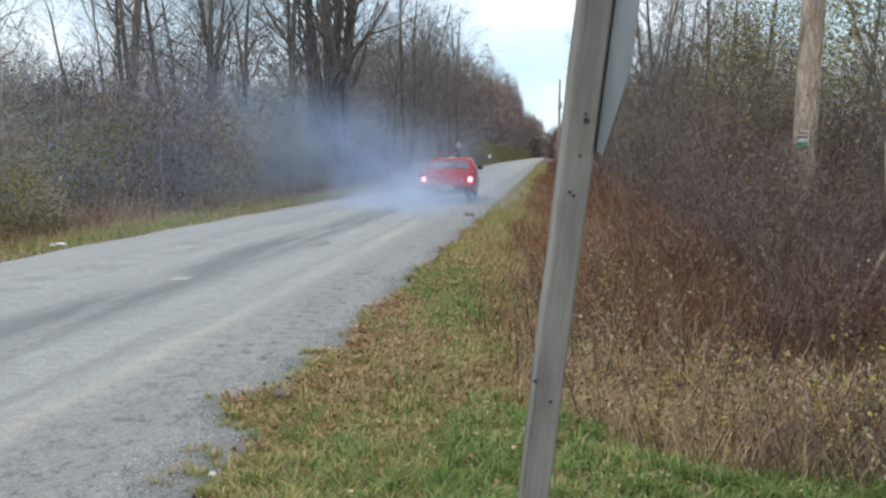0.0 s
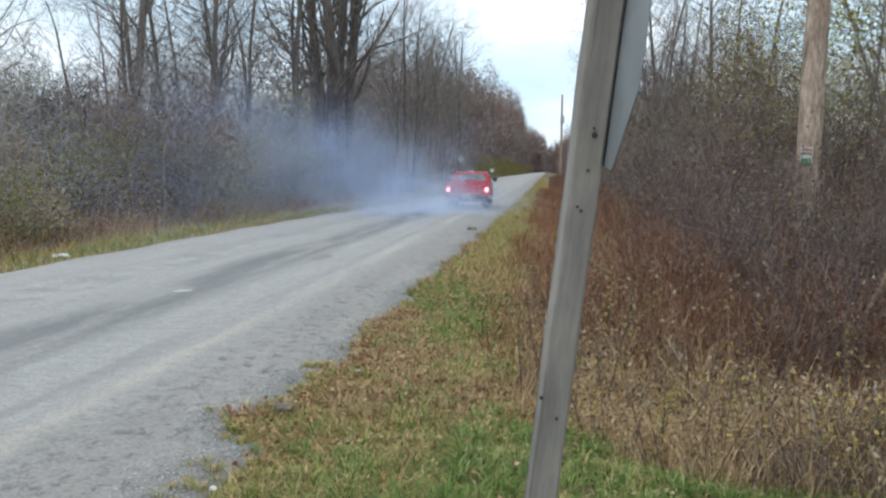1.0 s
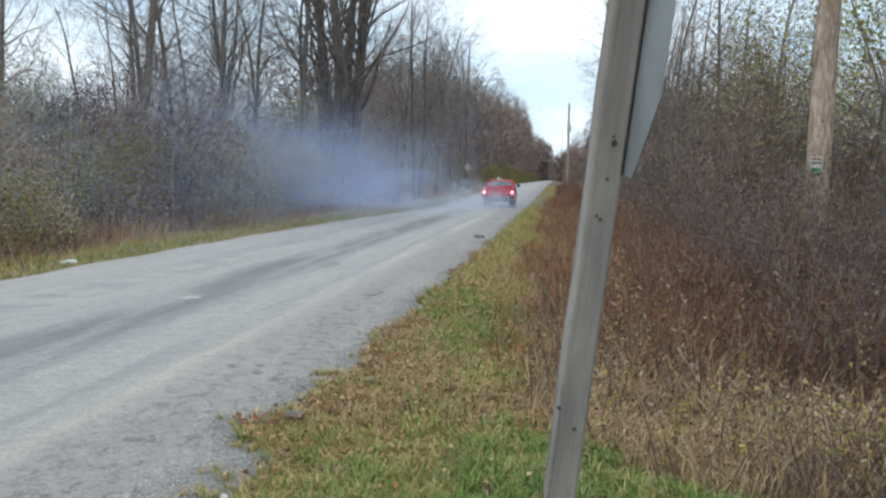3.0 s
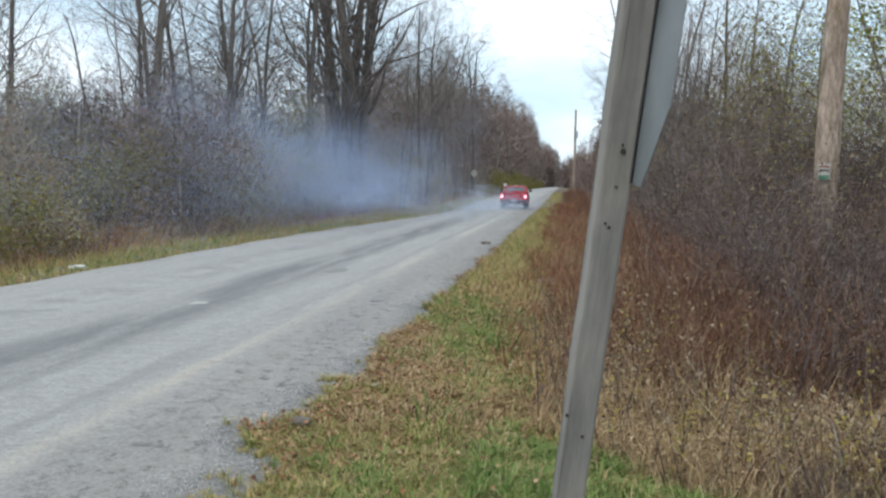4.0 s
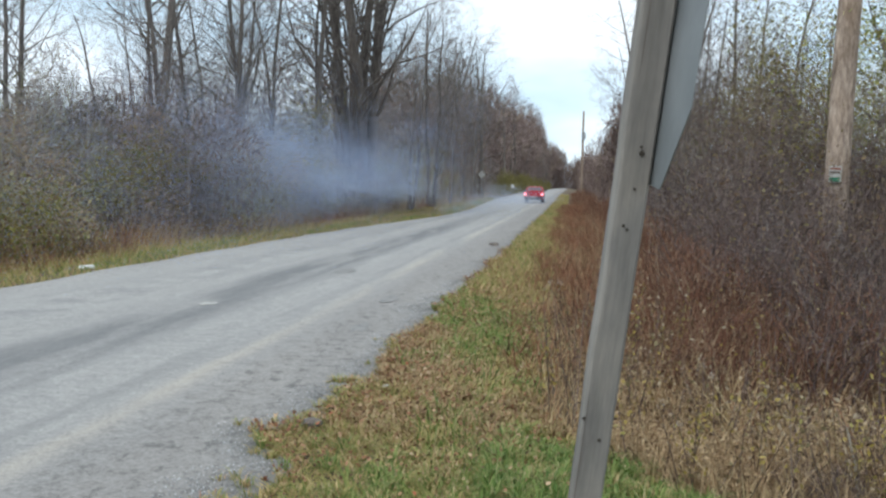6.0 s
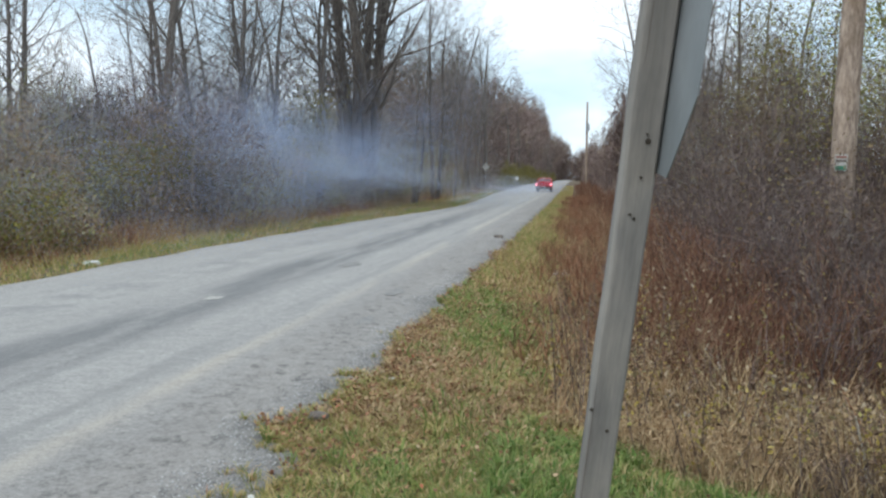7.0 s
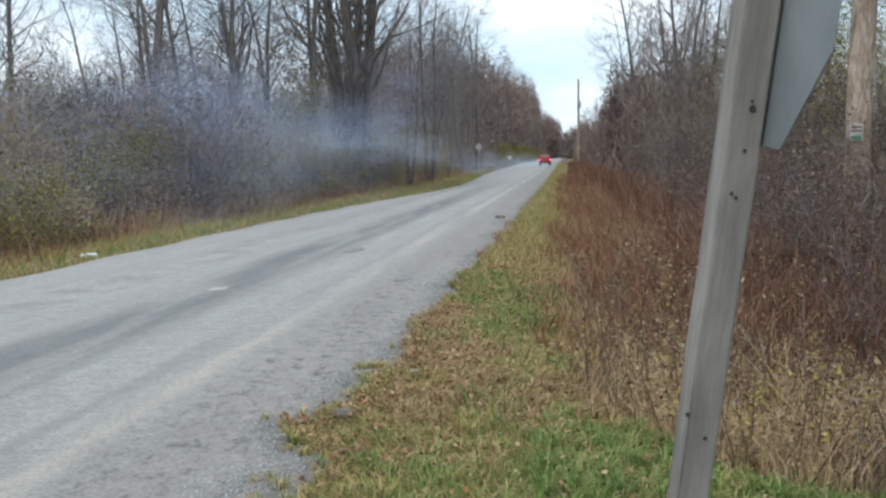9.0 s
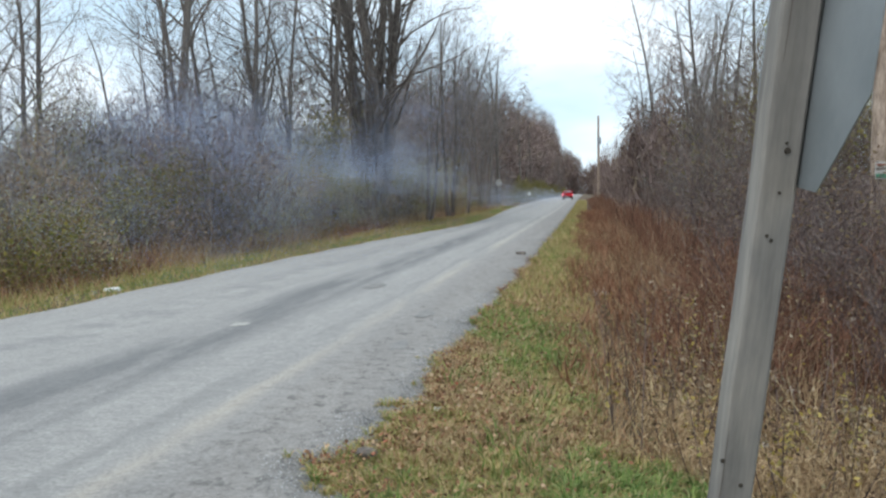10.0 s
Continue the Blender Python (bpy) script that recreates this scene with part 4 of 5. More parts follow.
def puff_mesh(seed, sx, sy, sz, count, size, material=SMOKE):
    rng = np.random.default_rng(seed)
    lobes = rng.normal(0, 0.7, (26, 3))
    wide = rng.uniform(0.14, 0.6, 26)
    which = rng.integers(0, 26, count)
    c = (lobes[which] + rng.normal(0, 1, (count, 3)) * wide[which][:, None]) * np.array([sx, sy, sz])
    return mesh_of("smoke_puff", *flakes(rng, c, size, shape=3), material)


def puff(me, label):
    return tagged(new("smoke_puff", me), label, "smoke", "tyre smoke over the road", "stuff")


cloud = [puff_mesh(100 + k, 1.6, 2.0, 1.25, 32000, 0.0087) for k in range(3)]
low_cloud = [puff_mesh(110 + k, 1.4, 2.6, 0.6, 12000, 0.0086) for k in range(2)]
trail_cloud = [puff_mesh(120 + k, 0.9, 1.6, 0.48, 9000, 0.01, SMOKE_PALE) for k in range(2)]

plume = [puff_mesh(140 + k, 0.95, 1.2, 0.65, 17000, 0.0086) for k in range(2)]
veil = puff_mesh(130, 3.2, 3.6, 1.5, 34000, 0.0075)

# ---- weeds, grass, leaves and stones ----


def stuff(name, verts, faces, material, label, category):
    return tagged(new(name, mesh_of(name, verts, faces, material)), label, category, kind="stuff")


def lay(x, y, up=0.0):
    return np.stack([x, y, ground(x, y) + up], axis=1)


rng = np.random.default_rng(21)


def verge_points(n, lo, hi, y0, y1, power=1.6):
    y = y0 + (y1 - y0) * spread(rng, n, power) + rng.normal(0, 0.06 * y0, n)
    x = lo(y) + (hi(y) - lo(y)) * rng.random(n)
    return x, y


weed_line = lambda y: np.where(y < 6.3, 0.1 + np.where(y > 5.0, (5.75 - y) * 0.86, 0.645 + (5.0 - y) * 7.0), -0.37)
# brown and green verge grass beside the road
x, y = verge_points(32000, lambda y: right_edge(y) + 0.02, lambda y: np.maximum(weed_line(y), -0.35), 1.5, 16)
stuff("verge_grass", *blades(rng, lay(x, y), rng.uniform(0.02, 0.09, len(x)), rng.uniform(0.005, 0.011, len(x)), rng.uniform(0.6, 2.6, len(x))), GRASS, "short mixed green and withered grass of the verge", "grass")
x, y = verge_points(30000, lambda y: right_edge(y) + 0.1, lambda y: np.full_like(y, -0.3), 12, 130, 2.0)
stuff("verge_grass", *blades(rng, lay(x, y), rng.uniform(0.05, 0.17, len(x)), rng.uniform(0.012, 0.03, len(x)), rng.uniform(0.2, 1.2, len(x)), simple=True), GRASS, "short mixed grass along the far verge", "grass")
x, y = rng.uniform(-1.5, 6, 9000), rng.uniform(-9, 1.6, 9000)
stuff("verge_grass", *blades(rng, lay(x, y), rng.uniform(0.04, 0.12, len(x)), rng.uniform(0.008, 0.016, len(x)), rng.uniform(0.2, 1.0, len(x)), simple=True), GRASS, "short mixed grass of the corner behind the sign", "grass")
x, y = verge_points(14000, lambda y: right_edge(y) + 0.05, lambda y: np.full_like(y, -0.3), 5, 30, 1.5)
k = wave(x * 2.1 + 1.0, y * 0.9) + rng.normal(0, 0.3, len(x)) > 0.0
x, y = x[k], y[k]
stuff("brown_verge_grass", *blades(rng, lay(x, y), rng.uniform(0.04, 0.16, len(x)), rng.uniform(0.005, 0.011, len(x)), rng.uniform(0.4, 1.6, len(x)), simple=True), LITTER_WEED, "reddish-brown withered grass in the verge", "grass")
y = 2.1 + 3.4 * rng.random(15000)
x = right_edge(y) + 0.03 + (0.1 - right_edge(y)) * rng.random(15000)
stuff("verge_grass", *blades(rng, lay(x, y), rng.uniform(0.02, 0.07, len(x)), rng.uniform(0.004, 0.009, len(x)), rng.uniform(0.6, 2.4, len(x))), GRASS, "short mixed grass at the corner of the road", "grass")
# bright green tufts near the sign
tx, ty = rng.uniform(-1.2, 2.4, 150), rng.uniform(1.8, 5.4, 150)
keep = (wave(tx * 1.4, ty * 1.4) > -0.1) & (tx < weed_line(ty) + 0.3) & (tx > -0.9 + 0.2 * wave(ty, tx))
tx, ty = tx[keep], ty[keep]
pick = rng.integers(0, len(tx), 12000)
x, y = tx[pick] + rng.normal(0, 0.13, 12000), ty[pick] + rng.normal(0, 0.13, 12000)
stuff("green_grass", *blades(rng, lay(x, y), rng.uniform(0.04, 0.13, len(x)), rng.uniform(0.004, 0.008, len(x)), rng.uniform(0.3, 1.4, len(x))), GREEN, "fresh green grass tufts near the sign post", "grass")
x, y = verge_points(9000, lambda y: np.full_like(y, -1.5), lambda y: np.full_like(y, -0.6), 5, 60, 1.8)
k = wave(x * 2, y * 0.7) > 0.3
x, y = x[k], y[k]
stuff("green_grass", *blades(rng, lay(x, y), rng.uniform(0.06, 0.18, len(x)), rng.uniform(0.006, 0.014, len(x)), rng.uniform(0.2, 0.9, len(x))), GREEN, "green grass patches along the verge", "grass")
# tufts that break up the near verge and straggle over the road edge
x, y = verge_points(3000, lambda y: right_edge(y) - 0.02, lambda y: np.maximum(weed_line(y) + 0.1, -0.3), 1.9, 13, 1.3)
tone_at = wave(x * 1.5 + 0.6, y * 1.3) + rng.normal(0, 0.14, len(x)) + 0.5 * smooth_step(-y, -6.5, -4.5) * smooth_step(x, -0.9, -0.3) + 0.06 - 0.15 * smooth_step(-x, 0.9, 1.5)
for low, high, material, label in ((-9, -0.2, LITTER_WEED, "withered brown grass tufts"), (-0.2, 0.25, GRASS, "half-green grass tufts"), (0.2, 9, GREEN, "fresh green grass tufts")):
    k = (tone_at >= low) & (tone_at < high)
    stuff("grass_tufts", *tufts(rng, x[k], y[k], 30, 0.08, 0.0065), material, label, "grass")
y = 2.5 + 7 * rng.random(260)
x = right_edge(y) + rng.normal(0.02, 0.08, 260)
stuff("grass_tufts", *tufts(rng, x, y, 20, 0.045, 0.005), GRASS, "straggling grass at the road edge", "grass")
x, y = rng.uniform(-0.5, 3.0, 760), rng.uniform(3.2, 5.7, 760)
k = x < weed_line(y) + 0.1
stuff("grass_tufts", *tufts(rng, x[k], y[k], 30, 0.11, 0.007), GREEN, "fresh green grass tufts below the sign", "grass")
# two lone tufts that have taken root in the broken edge
for x, y in ((-1.72, 6.45), (-1.6, 5.75)):
    stuff("grass_tufts", *tufts(rng, x + rng.normal(0, 0.05, 14), y + rng.normal(0, 0.04, 14), 22, 0.05, 0.006), GRASS, "small yellowish grass tuft in the broken road edge", "grass")
# left verge
y = 6 + 90 * spread(rng, 32000, 1.7)
x = left_edge(y) + 0.03 - (left_edge(y) + 9.8) * rng.random(32000) ** 1.2
stuff("left_verge_grass", *blades(rng, lay(x, y), rng.uniform(0.04, 0.3, len(x)) * (0.35 + 0.65 * smooth_step(-x, 7.8, 9.3)), rng.uniform(0.01, 0.02, len(x)), rng.uniform(0.2, 1.2, len(x)), simple=True), GRASS, "short withered grass on the far verge", "grass")
y = 6 + 90 * spread(rng, 12000, 1.7)
x = left_edge(y) - 0.1 - rng.random(12000)
k = wave(x * 2.3, y * 0.6) + rng.normal(0, 0.3, len(x)) > 0.2
x, y = x[k], y[k]
stuff("left_verge_grass", *blades(rng, lay(x, y), rng.uniform(0.05, 0.14, len(x)), rng.uniform(0.01, 0.02, len(x)), rng.uniform(0.2, 1.2, len(x)), simple=True), GREEN, "green grass strip on the far verge", "grass")
# straw and rust-brown weeds
x, y = verge_points(23000, lambda y: np.maximum(weed_line(y), -0.4), lambda y: 2.6 + 0.35 * (y - 4), 3.4, 12, 1.2)
k = ((x > 0.1 + 0.25 * wave(y, x)) & (rng.random(len(x)) < 1.0 - 0.85 * smooth_step(x, 1.1, 2.4) * smooth_step(-y, -6.6, -5.2))) | (rng.random(len(x)) < 0.08)
x, y = x[k], y[k]
stuff("straw_weeds", *blades(rng, lay(x, y), rng.uniform(0.08, 0.36, len(x)) * (0.45 + 0.55 * smooth_step(x, -0.3, 0.9)), rng.uniform(0.004, 0.011, len(x)), rng.uniform(0.1, 0.8, len(x))), STRAW, "matted straw-coloured dead weeds", "weeds")
x, y = verge_points(46000, lambda y: np.where(y < 9, 0.2, -0.35) + 0.4 * wave(0.5 * y, 0.9 * y), lambda y: 3.5 + 0.3 * (y - 6), 7.0, 40, 1.6)
k = wave(x * 1.6, y * 1.1) + rng.normal(0, 0.35, len(x)) > -0.25
x, y = x[k], y[k]
hgt = rng.uniform(0.25, 1.1, len(x)) * (0.15 + 0.85 * smooth_step(x, -0.5, 1.5)) * (0.45 + 0.55 * smooth_step(y, 6.0, 9.0))
stuff("rust_weeds", *blades(rng, lay(x, y), hgt, rng.uniform(0.004, 0.011, len(x)), rng.uniform(0.1, 0.9, len(x))), RUST, "tall rust-brown dead weeds and grasses", "weeds")
x, y = verge_points(12000, lambda y: -0.15 + 0.35 * wave(0.4 * y, 0.3 * y), lambda y: np.full_like(y, 2.6), 20, 160, 1.5)
stuff("rust_weeds", *blades(rng, lay(x, y), rng.uniform(0.4, 1.4, len(x)) * (0.12 + 0.88 * smooth_step(x, -0.4, 1.9)), rng.uniform(0.01, 0.03, len(x)), rng.uniform(0.1, 0.8, len(x)), simple=True), RUST, "tall rust-brown weeds along the far verge", "weeds")
c = clumps_in(rng, 160, (0.3, 5.0), (6.9, 13), (0.3, 0.6), (0.7, 1.5), 1.0)
c[:, 4] *= 0.4 + 0.6 * smooth_step(c[:, 1], 5.5, 8.5)
c[:, 4] *= 0.5 + 0.5 * smooth_step(c[:, 0], 0.3, 1.4)
c = c[c[:, 0] > 0.5 + (5.75 - c[:, 1]) * 0.86]
fill("weed_tangle", tangle(rng, c, 300, 0.4, 0.009), RUST, "tangled rust-brown dead stems")
c = clumps_in(rng, 250, (0.2, 4.6), (4.6, 7.7), (0.2, 0.5), (0.14, 0.42), 1.0)
c = c[(c[:, 0] > 0.2 + weed_line(c[:, 1])) & (wave(c[:, 0] * 1.9, c[:, 1] * 1.9) > -0.45)]
c = c[rng.random(len(c)) < 1.0 - 0.85 * smooth_step(c[:, 0], 1.0, 2.2)]
dull = rng.random(len(c)) < 0.45 * smooth_step(c[:, 0], 0.8, 2.0)
fill("straw_tangle", tangle(rng, c[~dull], 520, 0.2, 0.012, 0.35), STRAW, "matted clumps of straw-coloured stems")
fill("straw_tangle", tangle(rng, c[dull], 520, 0.24, 0.011, 0.5), RUST, "matted clumps of dark brown stems")
x, y = verge_points(17000, lambda y: np.maximum(weed_line(y), -0.75), lambda y: np.maximum(weed_line(y), -0.75) + 1.5, 5.2, 45, 1.6)
grown = smooth_step(x - np.maximum(weed_line(y), -0.75), 0.0, 1.5)
stuff("brown_weeds", *blades(rng, lay(x, y), rng.uniform(0.06, 0.2, len(x)) + 0.5 * grown * rng.random(len(x)), rng.uniform(0.005, 0.012, len(x)) * (1 + y / 25), rng.uniform(0.2, 1.1, len(x)), simple=True), LITTER_WEED, "brown withered grass where the verge runs into the weeds", "weeds")
x, y = verge_points(28000, lambda y: -0.7 + 0.3 * wave(0.5 * y, 0.4 * y), lambda y: np.full_like(y, 0.9), 7.5, 70, 1.7)
k = wave(x * 1.9, y * 0.8) + rng.normal(0, 0.3, len(x)) > -0.1
x, y = x[k], y[k]
stuff("russet_weeds", *blades(rng, lay(x, y), rng.uniform(0.1, 0.3, len(x)) + 0.5 * smooth_step(x, -0.5, 0.9) * rng.random(len(x)), rng.uniform(0.005, 0.011, len(x)) * (1 + y / 25), rng.uniform(0.2, 1.0, len(x)), simple=True), RUSSET, "russet-brown weeds along the edge of the verge", "weeds")
# tatters of dead leaves through the weeds
for n, xs, ys, top_at, size in ((30000, (0.2, 4.6), (4.2, 8.2), 0.4, 0.022), (20000, (0.2, 6.0), (6.8, 14), 1.0, 0.016)):
    y = ys[0] + (ys[1] - ys[0]) * spread(rng, n, 1.2)
    x = xs[0] + (xs[1] - xs[0]) * rng.random(n)
    k = (x > 0.1 + weed_line(y)) & (wave(x * 2.3, y * 2.3) + rng.normal(0, 0.3, n) > 0.1)
    x, y = x[k], y[k]
    q = lay(x, y, 0.03)
    q[:, 2] += top_at * rng.random(len(x)) ** 1.3
    fill("dead_leaf_tatters", flakes(rng, q, size, aspect=0.4), DEAD, "curled dead leaves hanging in the weeds")
# soft mats of straw between the stalks
c = clumps_in(rng, 210, (0.2, 3.6), (5.2, 7.7), (0.12, 0.34), (0.02, 0.22), 1.0)
c = c[(c[:, 0] > 0.15 + weed_line(c[:, 1])) & (rng.random(len(c)) < 1.0 - 0.9 * smooth_step(c[:, 0], 0.9, 2.2))]
pk = np.repeat(c, 420, axis=0)
q = pk[:, 0:3] + rng.normal(0, 0.55, (len(pk), 3)) * pk[:, 3:4] * np.array([1, 1, 0.4])
q[:, 2] = np.maximum(q[:, 2] + pk[:, 4], ground(q[:, 0], q[:, 1]) + 0.01)
fill("straw_mats", flakes(rng, q, 0.024, aspect=0.13), STRAW, "soft matted straw-coloured dead grass")
c = clumps_in(rng, 170, (1.2, 3.6), (4.2, 6.1), (0.15, 0.35), (0.12, 0.4), 1.0)
c = c[c[:, 0] > 0.25 + weed_line(c[:, 1])]
fill("weed_tangle", tangle(rng, c, 300, 0.25, 0.008, 0.5), TWIG_RED, "low dark brown tangle of dead stems")
# dark upright stalks with leaf tatters
x, y = verge_points(560, lambda y: np.maximum(weed_line(y), -0.2), lambda y: 2.6 + 0.35 * (y - 4), 4.7, 11, 1.2)
base = lay(x, y)
hgt = rng.uniform(0.25, 0.85, len(x))
top = base + np.stack([rng.normal(0, 0.14, len(x)), rng.normal(0, 0.14, len(x)), hgt], axis=1)
stuff("weed_stalks", *tubes(np.concatenate([base, np.full((len(x), 1), 0.004), top, np.full((len(x), 1), 0.002)], 1), 3), TWIG_RED, "dark upright dead weed stalks", "weeds")
n = 7000
pk = rng.integers(0, len(x), n)
f = rng.uniform(0.3, 1.0, (n, 1))
c = base[pk] + (top[pk] - base[pk]) * f + rng.normal(0, 0.03, (n, 3))
stuff("stalk_leaves", *flakes(rng, c, 0.018), LEAF_BROWN, "withered brown leaf tatters on the stalks", "weeds")
n = 2600
pk = rng.integers(0, 90, n)
c = base[pk] + (top[pk] - base[pk]) * rng.uniform(0.3, 1.0, (n, 1)) + rng.normal(0, 0.035, (n, 3))
stuff("yellow_leaves", *flakes(rng, c, 0.0155), GOLD, "yellow leaves left on some stalks", "weeds")
pk = np.repeat(rng.integers(0, len(x), 34), 20)
c = top[pk] + rng.normal(0, 0.018, (len(pk), 3))
stuff("seed_heads", *flakes(rng, c, 0.008), FLUFF, "pale fluffy seed heads on the dead stalks", "weeds")
# reddish weeds before the left woods
x, y = rng.uniform(-11.5, -9.3, 26000), 8 + 90 * spread(rng, 26000, 1.6)
k = wave(x * 0.8, y * 0.35) + rng.normal(0, 0.3, len(x)) > 0.15
x, y = x[k], y[k]
stuff("rust_weeds", *blades(rng, lay(x, y), rng.uniform(0.2, 0.8, len(x)), rng.uniform(0.01, 0.02, len(x)), rng.uniform(0.2, 1.0, len(x)), simple=True), LITTER_WEED, "brown and tan weeds at the foot of the woods", "weeds")
x, y = rng.uniform(-11.2, -8.7, 16000), 8 + 90 * spread(rng, 16000, 1.6)
k = wave(x * 0.9 + 2.0, y * 0.4) + rng.normal(0, 0.25, len(x)) > 0.25
x, y = x[k], y[k]
stuff("russet_weeds", *blades(rng, lay(x, y), rng.uniform(0.2, 1.0, len(x)) * (0.35 + 0.65 * smooth_step(-x, 8.8, 10.3)), rng.uniform(0.01, 0.022, len(x)), rng.uniform(0.2, 1.0, len(x)), simple=True), RUSSET, "russet-brown weeds at the foot of the woods", "weeds")
# underbrush deep in the woods
for side, n in ((-1, 8000), (1, 4000)):
    y = 9 + 150 * spread(rng, n, 1.3)
    x = side * ((12.0 if side < 0 else 5.5) + 34 * rng.random(n) ** 1.5)
    hgt = rng.uniform(0.8, 4.2, n) * (1 + 0.012 * np.abs(x))
    stuff("underbrush", *blades(rng, lay(x, y), hgt, rng.uniform(0.012, 0.05, n), rng.uniform(0.05, 0.6, n), simple=True), BRUSH, "tangled brown underbrush filling the woods", "underbrush")
# fallen leaves
x, y = verge_points(13000, lambda y: right_edge(y) - 0.06, lambda y: np.maximum(weed_line(y), -0.3), 1.5, 18, 1.6)
k = wave(x * 2.3, y * 1.9) + rng.normal(0, 0.35, len(x)) < 0.35
x, y = x[k], y[k]
stuff("fallen_leaves", *flakes(rng, lay(x, y, 0.035) + np.stack([0 * x, 0 * x, rng.uniform(0, 0.08, len(x))], 1), 0.015, 0.4, aspect=0.55), FALLEN, "fallen brown and tan leaves in the grass", "leaves")
y = 4.2 + 18 * spread(rng, 3600, 1.4)
x = right_edge(y) + rng.gamma(2.0, 0.13, 3600) - 0.05
stuff("fallen_leaves", *flakes(rng, lay(x, y, 0.035) + np.stack([0 * x, 0 * x, rng.uniform(0, 0.07, len(x))], 1), 0.015, 0.4, aspect=0.5), RUSSET, "russet fallen leaves gathered at the road edge", "leaves")
# loose stones along the broken edge of the road
n = 18000
y = 1.5 + 12 * spread(rng, n, 1.5)
x = right_edge(y) - 0.04 - np.abs(rng.normal(0, 0.55, n))
s = rng.uniform(0.003, 0.008, n)
c = np.stack([x, y, np.where(x > right_edge(y), 0, 0.006) + 0.25 * s], axis=1)
oct_v = np.array([[1, 0, 0], [-1, 0, 0], [0, 1, 0], [0, -1, 0], [0, 0, 0.7], [0, 0, -0.7]])
oct_f = np.array([[0, 2, 4], [2, 1, 4], [1, 3, 4], [3, 0, 4], [2, 0, 5], [1, 2, 5], [3, 1, 5], [0, 3, 5]])
vs = c[:, None, :] + oct_v[None] * s[:, None, None] * rng.uniform(0.6, 1.3, (n, 6, 1))
stuff("gravel", vs.reshape(-1, 3), (oct_f[None] + (np.arange(n) * 6)[:, None, None]).reshape(-1, 3), STONE, "loose grey gravel on the broken road edge", "gravel")

# ---- pale broken branches in the thicket ----


def broken_branch(points, radius, label):
    bm = bmesh.new()
    rings = []
    for k, p in enumerate(points):
        rad = radius * (1 - 0.5 * k / len(points))
        rings.append([bm.verts.new((p[0] + rad * math.cos(a), p[1] + rad * math.sin(a), p[2])) for a in np.arange(7) * 2 * math.pi / 7])
    for lo, hi in zip(rings, rings[1:]):
        for k in range(7):
            bm.faces.new((lo[k], lo[(k + 1) % 7], hi[(k + 1) % 7], hi[k]))
    bm.faces.new(rings[-1])
    bm.faces.new(rings[0][::-1])
    tagged(part("broken_branch", bm, PALE), label, "branch")


g0 = float(ground(3.0, 8.2))
broken_branch([(3.12, 8.2, g0 - 0.05), (3.1, 8.2, 0.5), (3.04, 8.18, 0.85), (2.96, 8.2, 1.2), (2.94, 8.22, 1.62)], 0.026, "pale barkless broken branch standing in the thicket")
broken_branch([(2.5, 7.9, float(ground(2.5, 7.9)) - 0.05), (2.72, 7.95, 0.35), (2.95, 8.0, 0.8), (3.3, 8.1, 1.25)], 0.016, "thin pale leaning dead branch")
broken_branch([(1.55, 5.1, float(ground(1.55, 5.1)) - 0.05), (1.5, 5.08, 0.0), (1.44, 5.06, 0.22)], 0.008, "short pale dead stalk at the edge of the weeds")

for x, y, top in ((-10.1, 22.3, 2.6), (-10.3, 27.5, 3.0)):
    z = float(ground(x, y)) - 0.05
    broken_branch([(x, y, z), (x + 0.05, y, z + top * 0.35), (x + 0.02, y, z + top * 0.7), (x + 0.09, y, z + top)], 0.022, "slender pale dead stem standing in the brush")

# ---- litter and marks ----


def litter(x, y, z, size, material, label, name="litter", seed=1):
    bm = bmesh.new()
    bmesh.ops.create_icosphere(bm, subdivisions=2, radius=1)
    rl = random.Random(seed)
    for w in bm.verts:
        w.co = Vector((w.co.x * size[0], w.co.y * size[1], w.co.z * size[2])) * rl.uniform(0.7, 1.2)
    ob = part(name, bm, material)
    ob.matrix_world = pose(x, y, z + size[2] * 0.6, 0, 0, rl.uniform(0, 180))
    return tagged(ob, label, name)


litter(-8.15, 13.97, float(ground(-8.15, 13.97)), (0.2, 0.07, 0.05), WHITE, "crumpled white paper litter in the verge grass", seed=2)
litter(-8.32, 13.7, float(ground(-8.3, 13.7)), (0.06, 0.04, 0.03), PLATE, "small grey crumpled litter in the verge grass", seed=5)
litter(-1.4, 6.37, float(ground(-1.4, 6.37)) + 0.03, (0.035, 0.03, 0.02), WHITE, "small white litter scrap in the grass", seed=3)
litter(-1.63, 5.24, 0.0, (0.06, 0.07, 0.035), BARK_DARK, "dark broken lump of asphalt at the road edge", "asphalt_lump", 4)
litter(-1.55, 3.9, 0.0, (0.018, 0.018, 0.012), WHITE, "white pebble at the road edge", "pebble", 6)
litter(-1.95, 22.1, 0.01, (0.16, 0.1, 0.05), BARK_DARK, "dark lump of debris on the road shoulder", "debris", 7)
bm = bmesh.new()
rl = random.Random(9)
ring = [bm.verts.new((0.11 * math.cos(a) * rl.uniform(0.6, 1.2), 0.17 * math.sin(a) * rl.uniform(0.5, 1.2), 0)) for a in np.arange(14) * math.pi / 7]
bm.faces.new(ring)
mark = part("paint_mark", bm, WORN)
mark.matrix_world = pose(-4.29, 10.0, 0.053 + 0.006 * float(wave(-4.29 * 1.3, 10.0)), 0, 0, -12)
tagged(mark, "worn white paint mark on the road", "road marking")

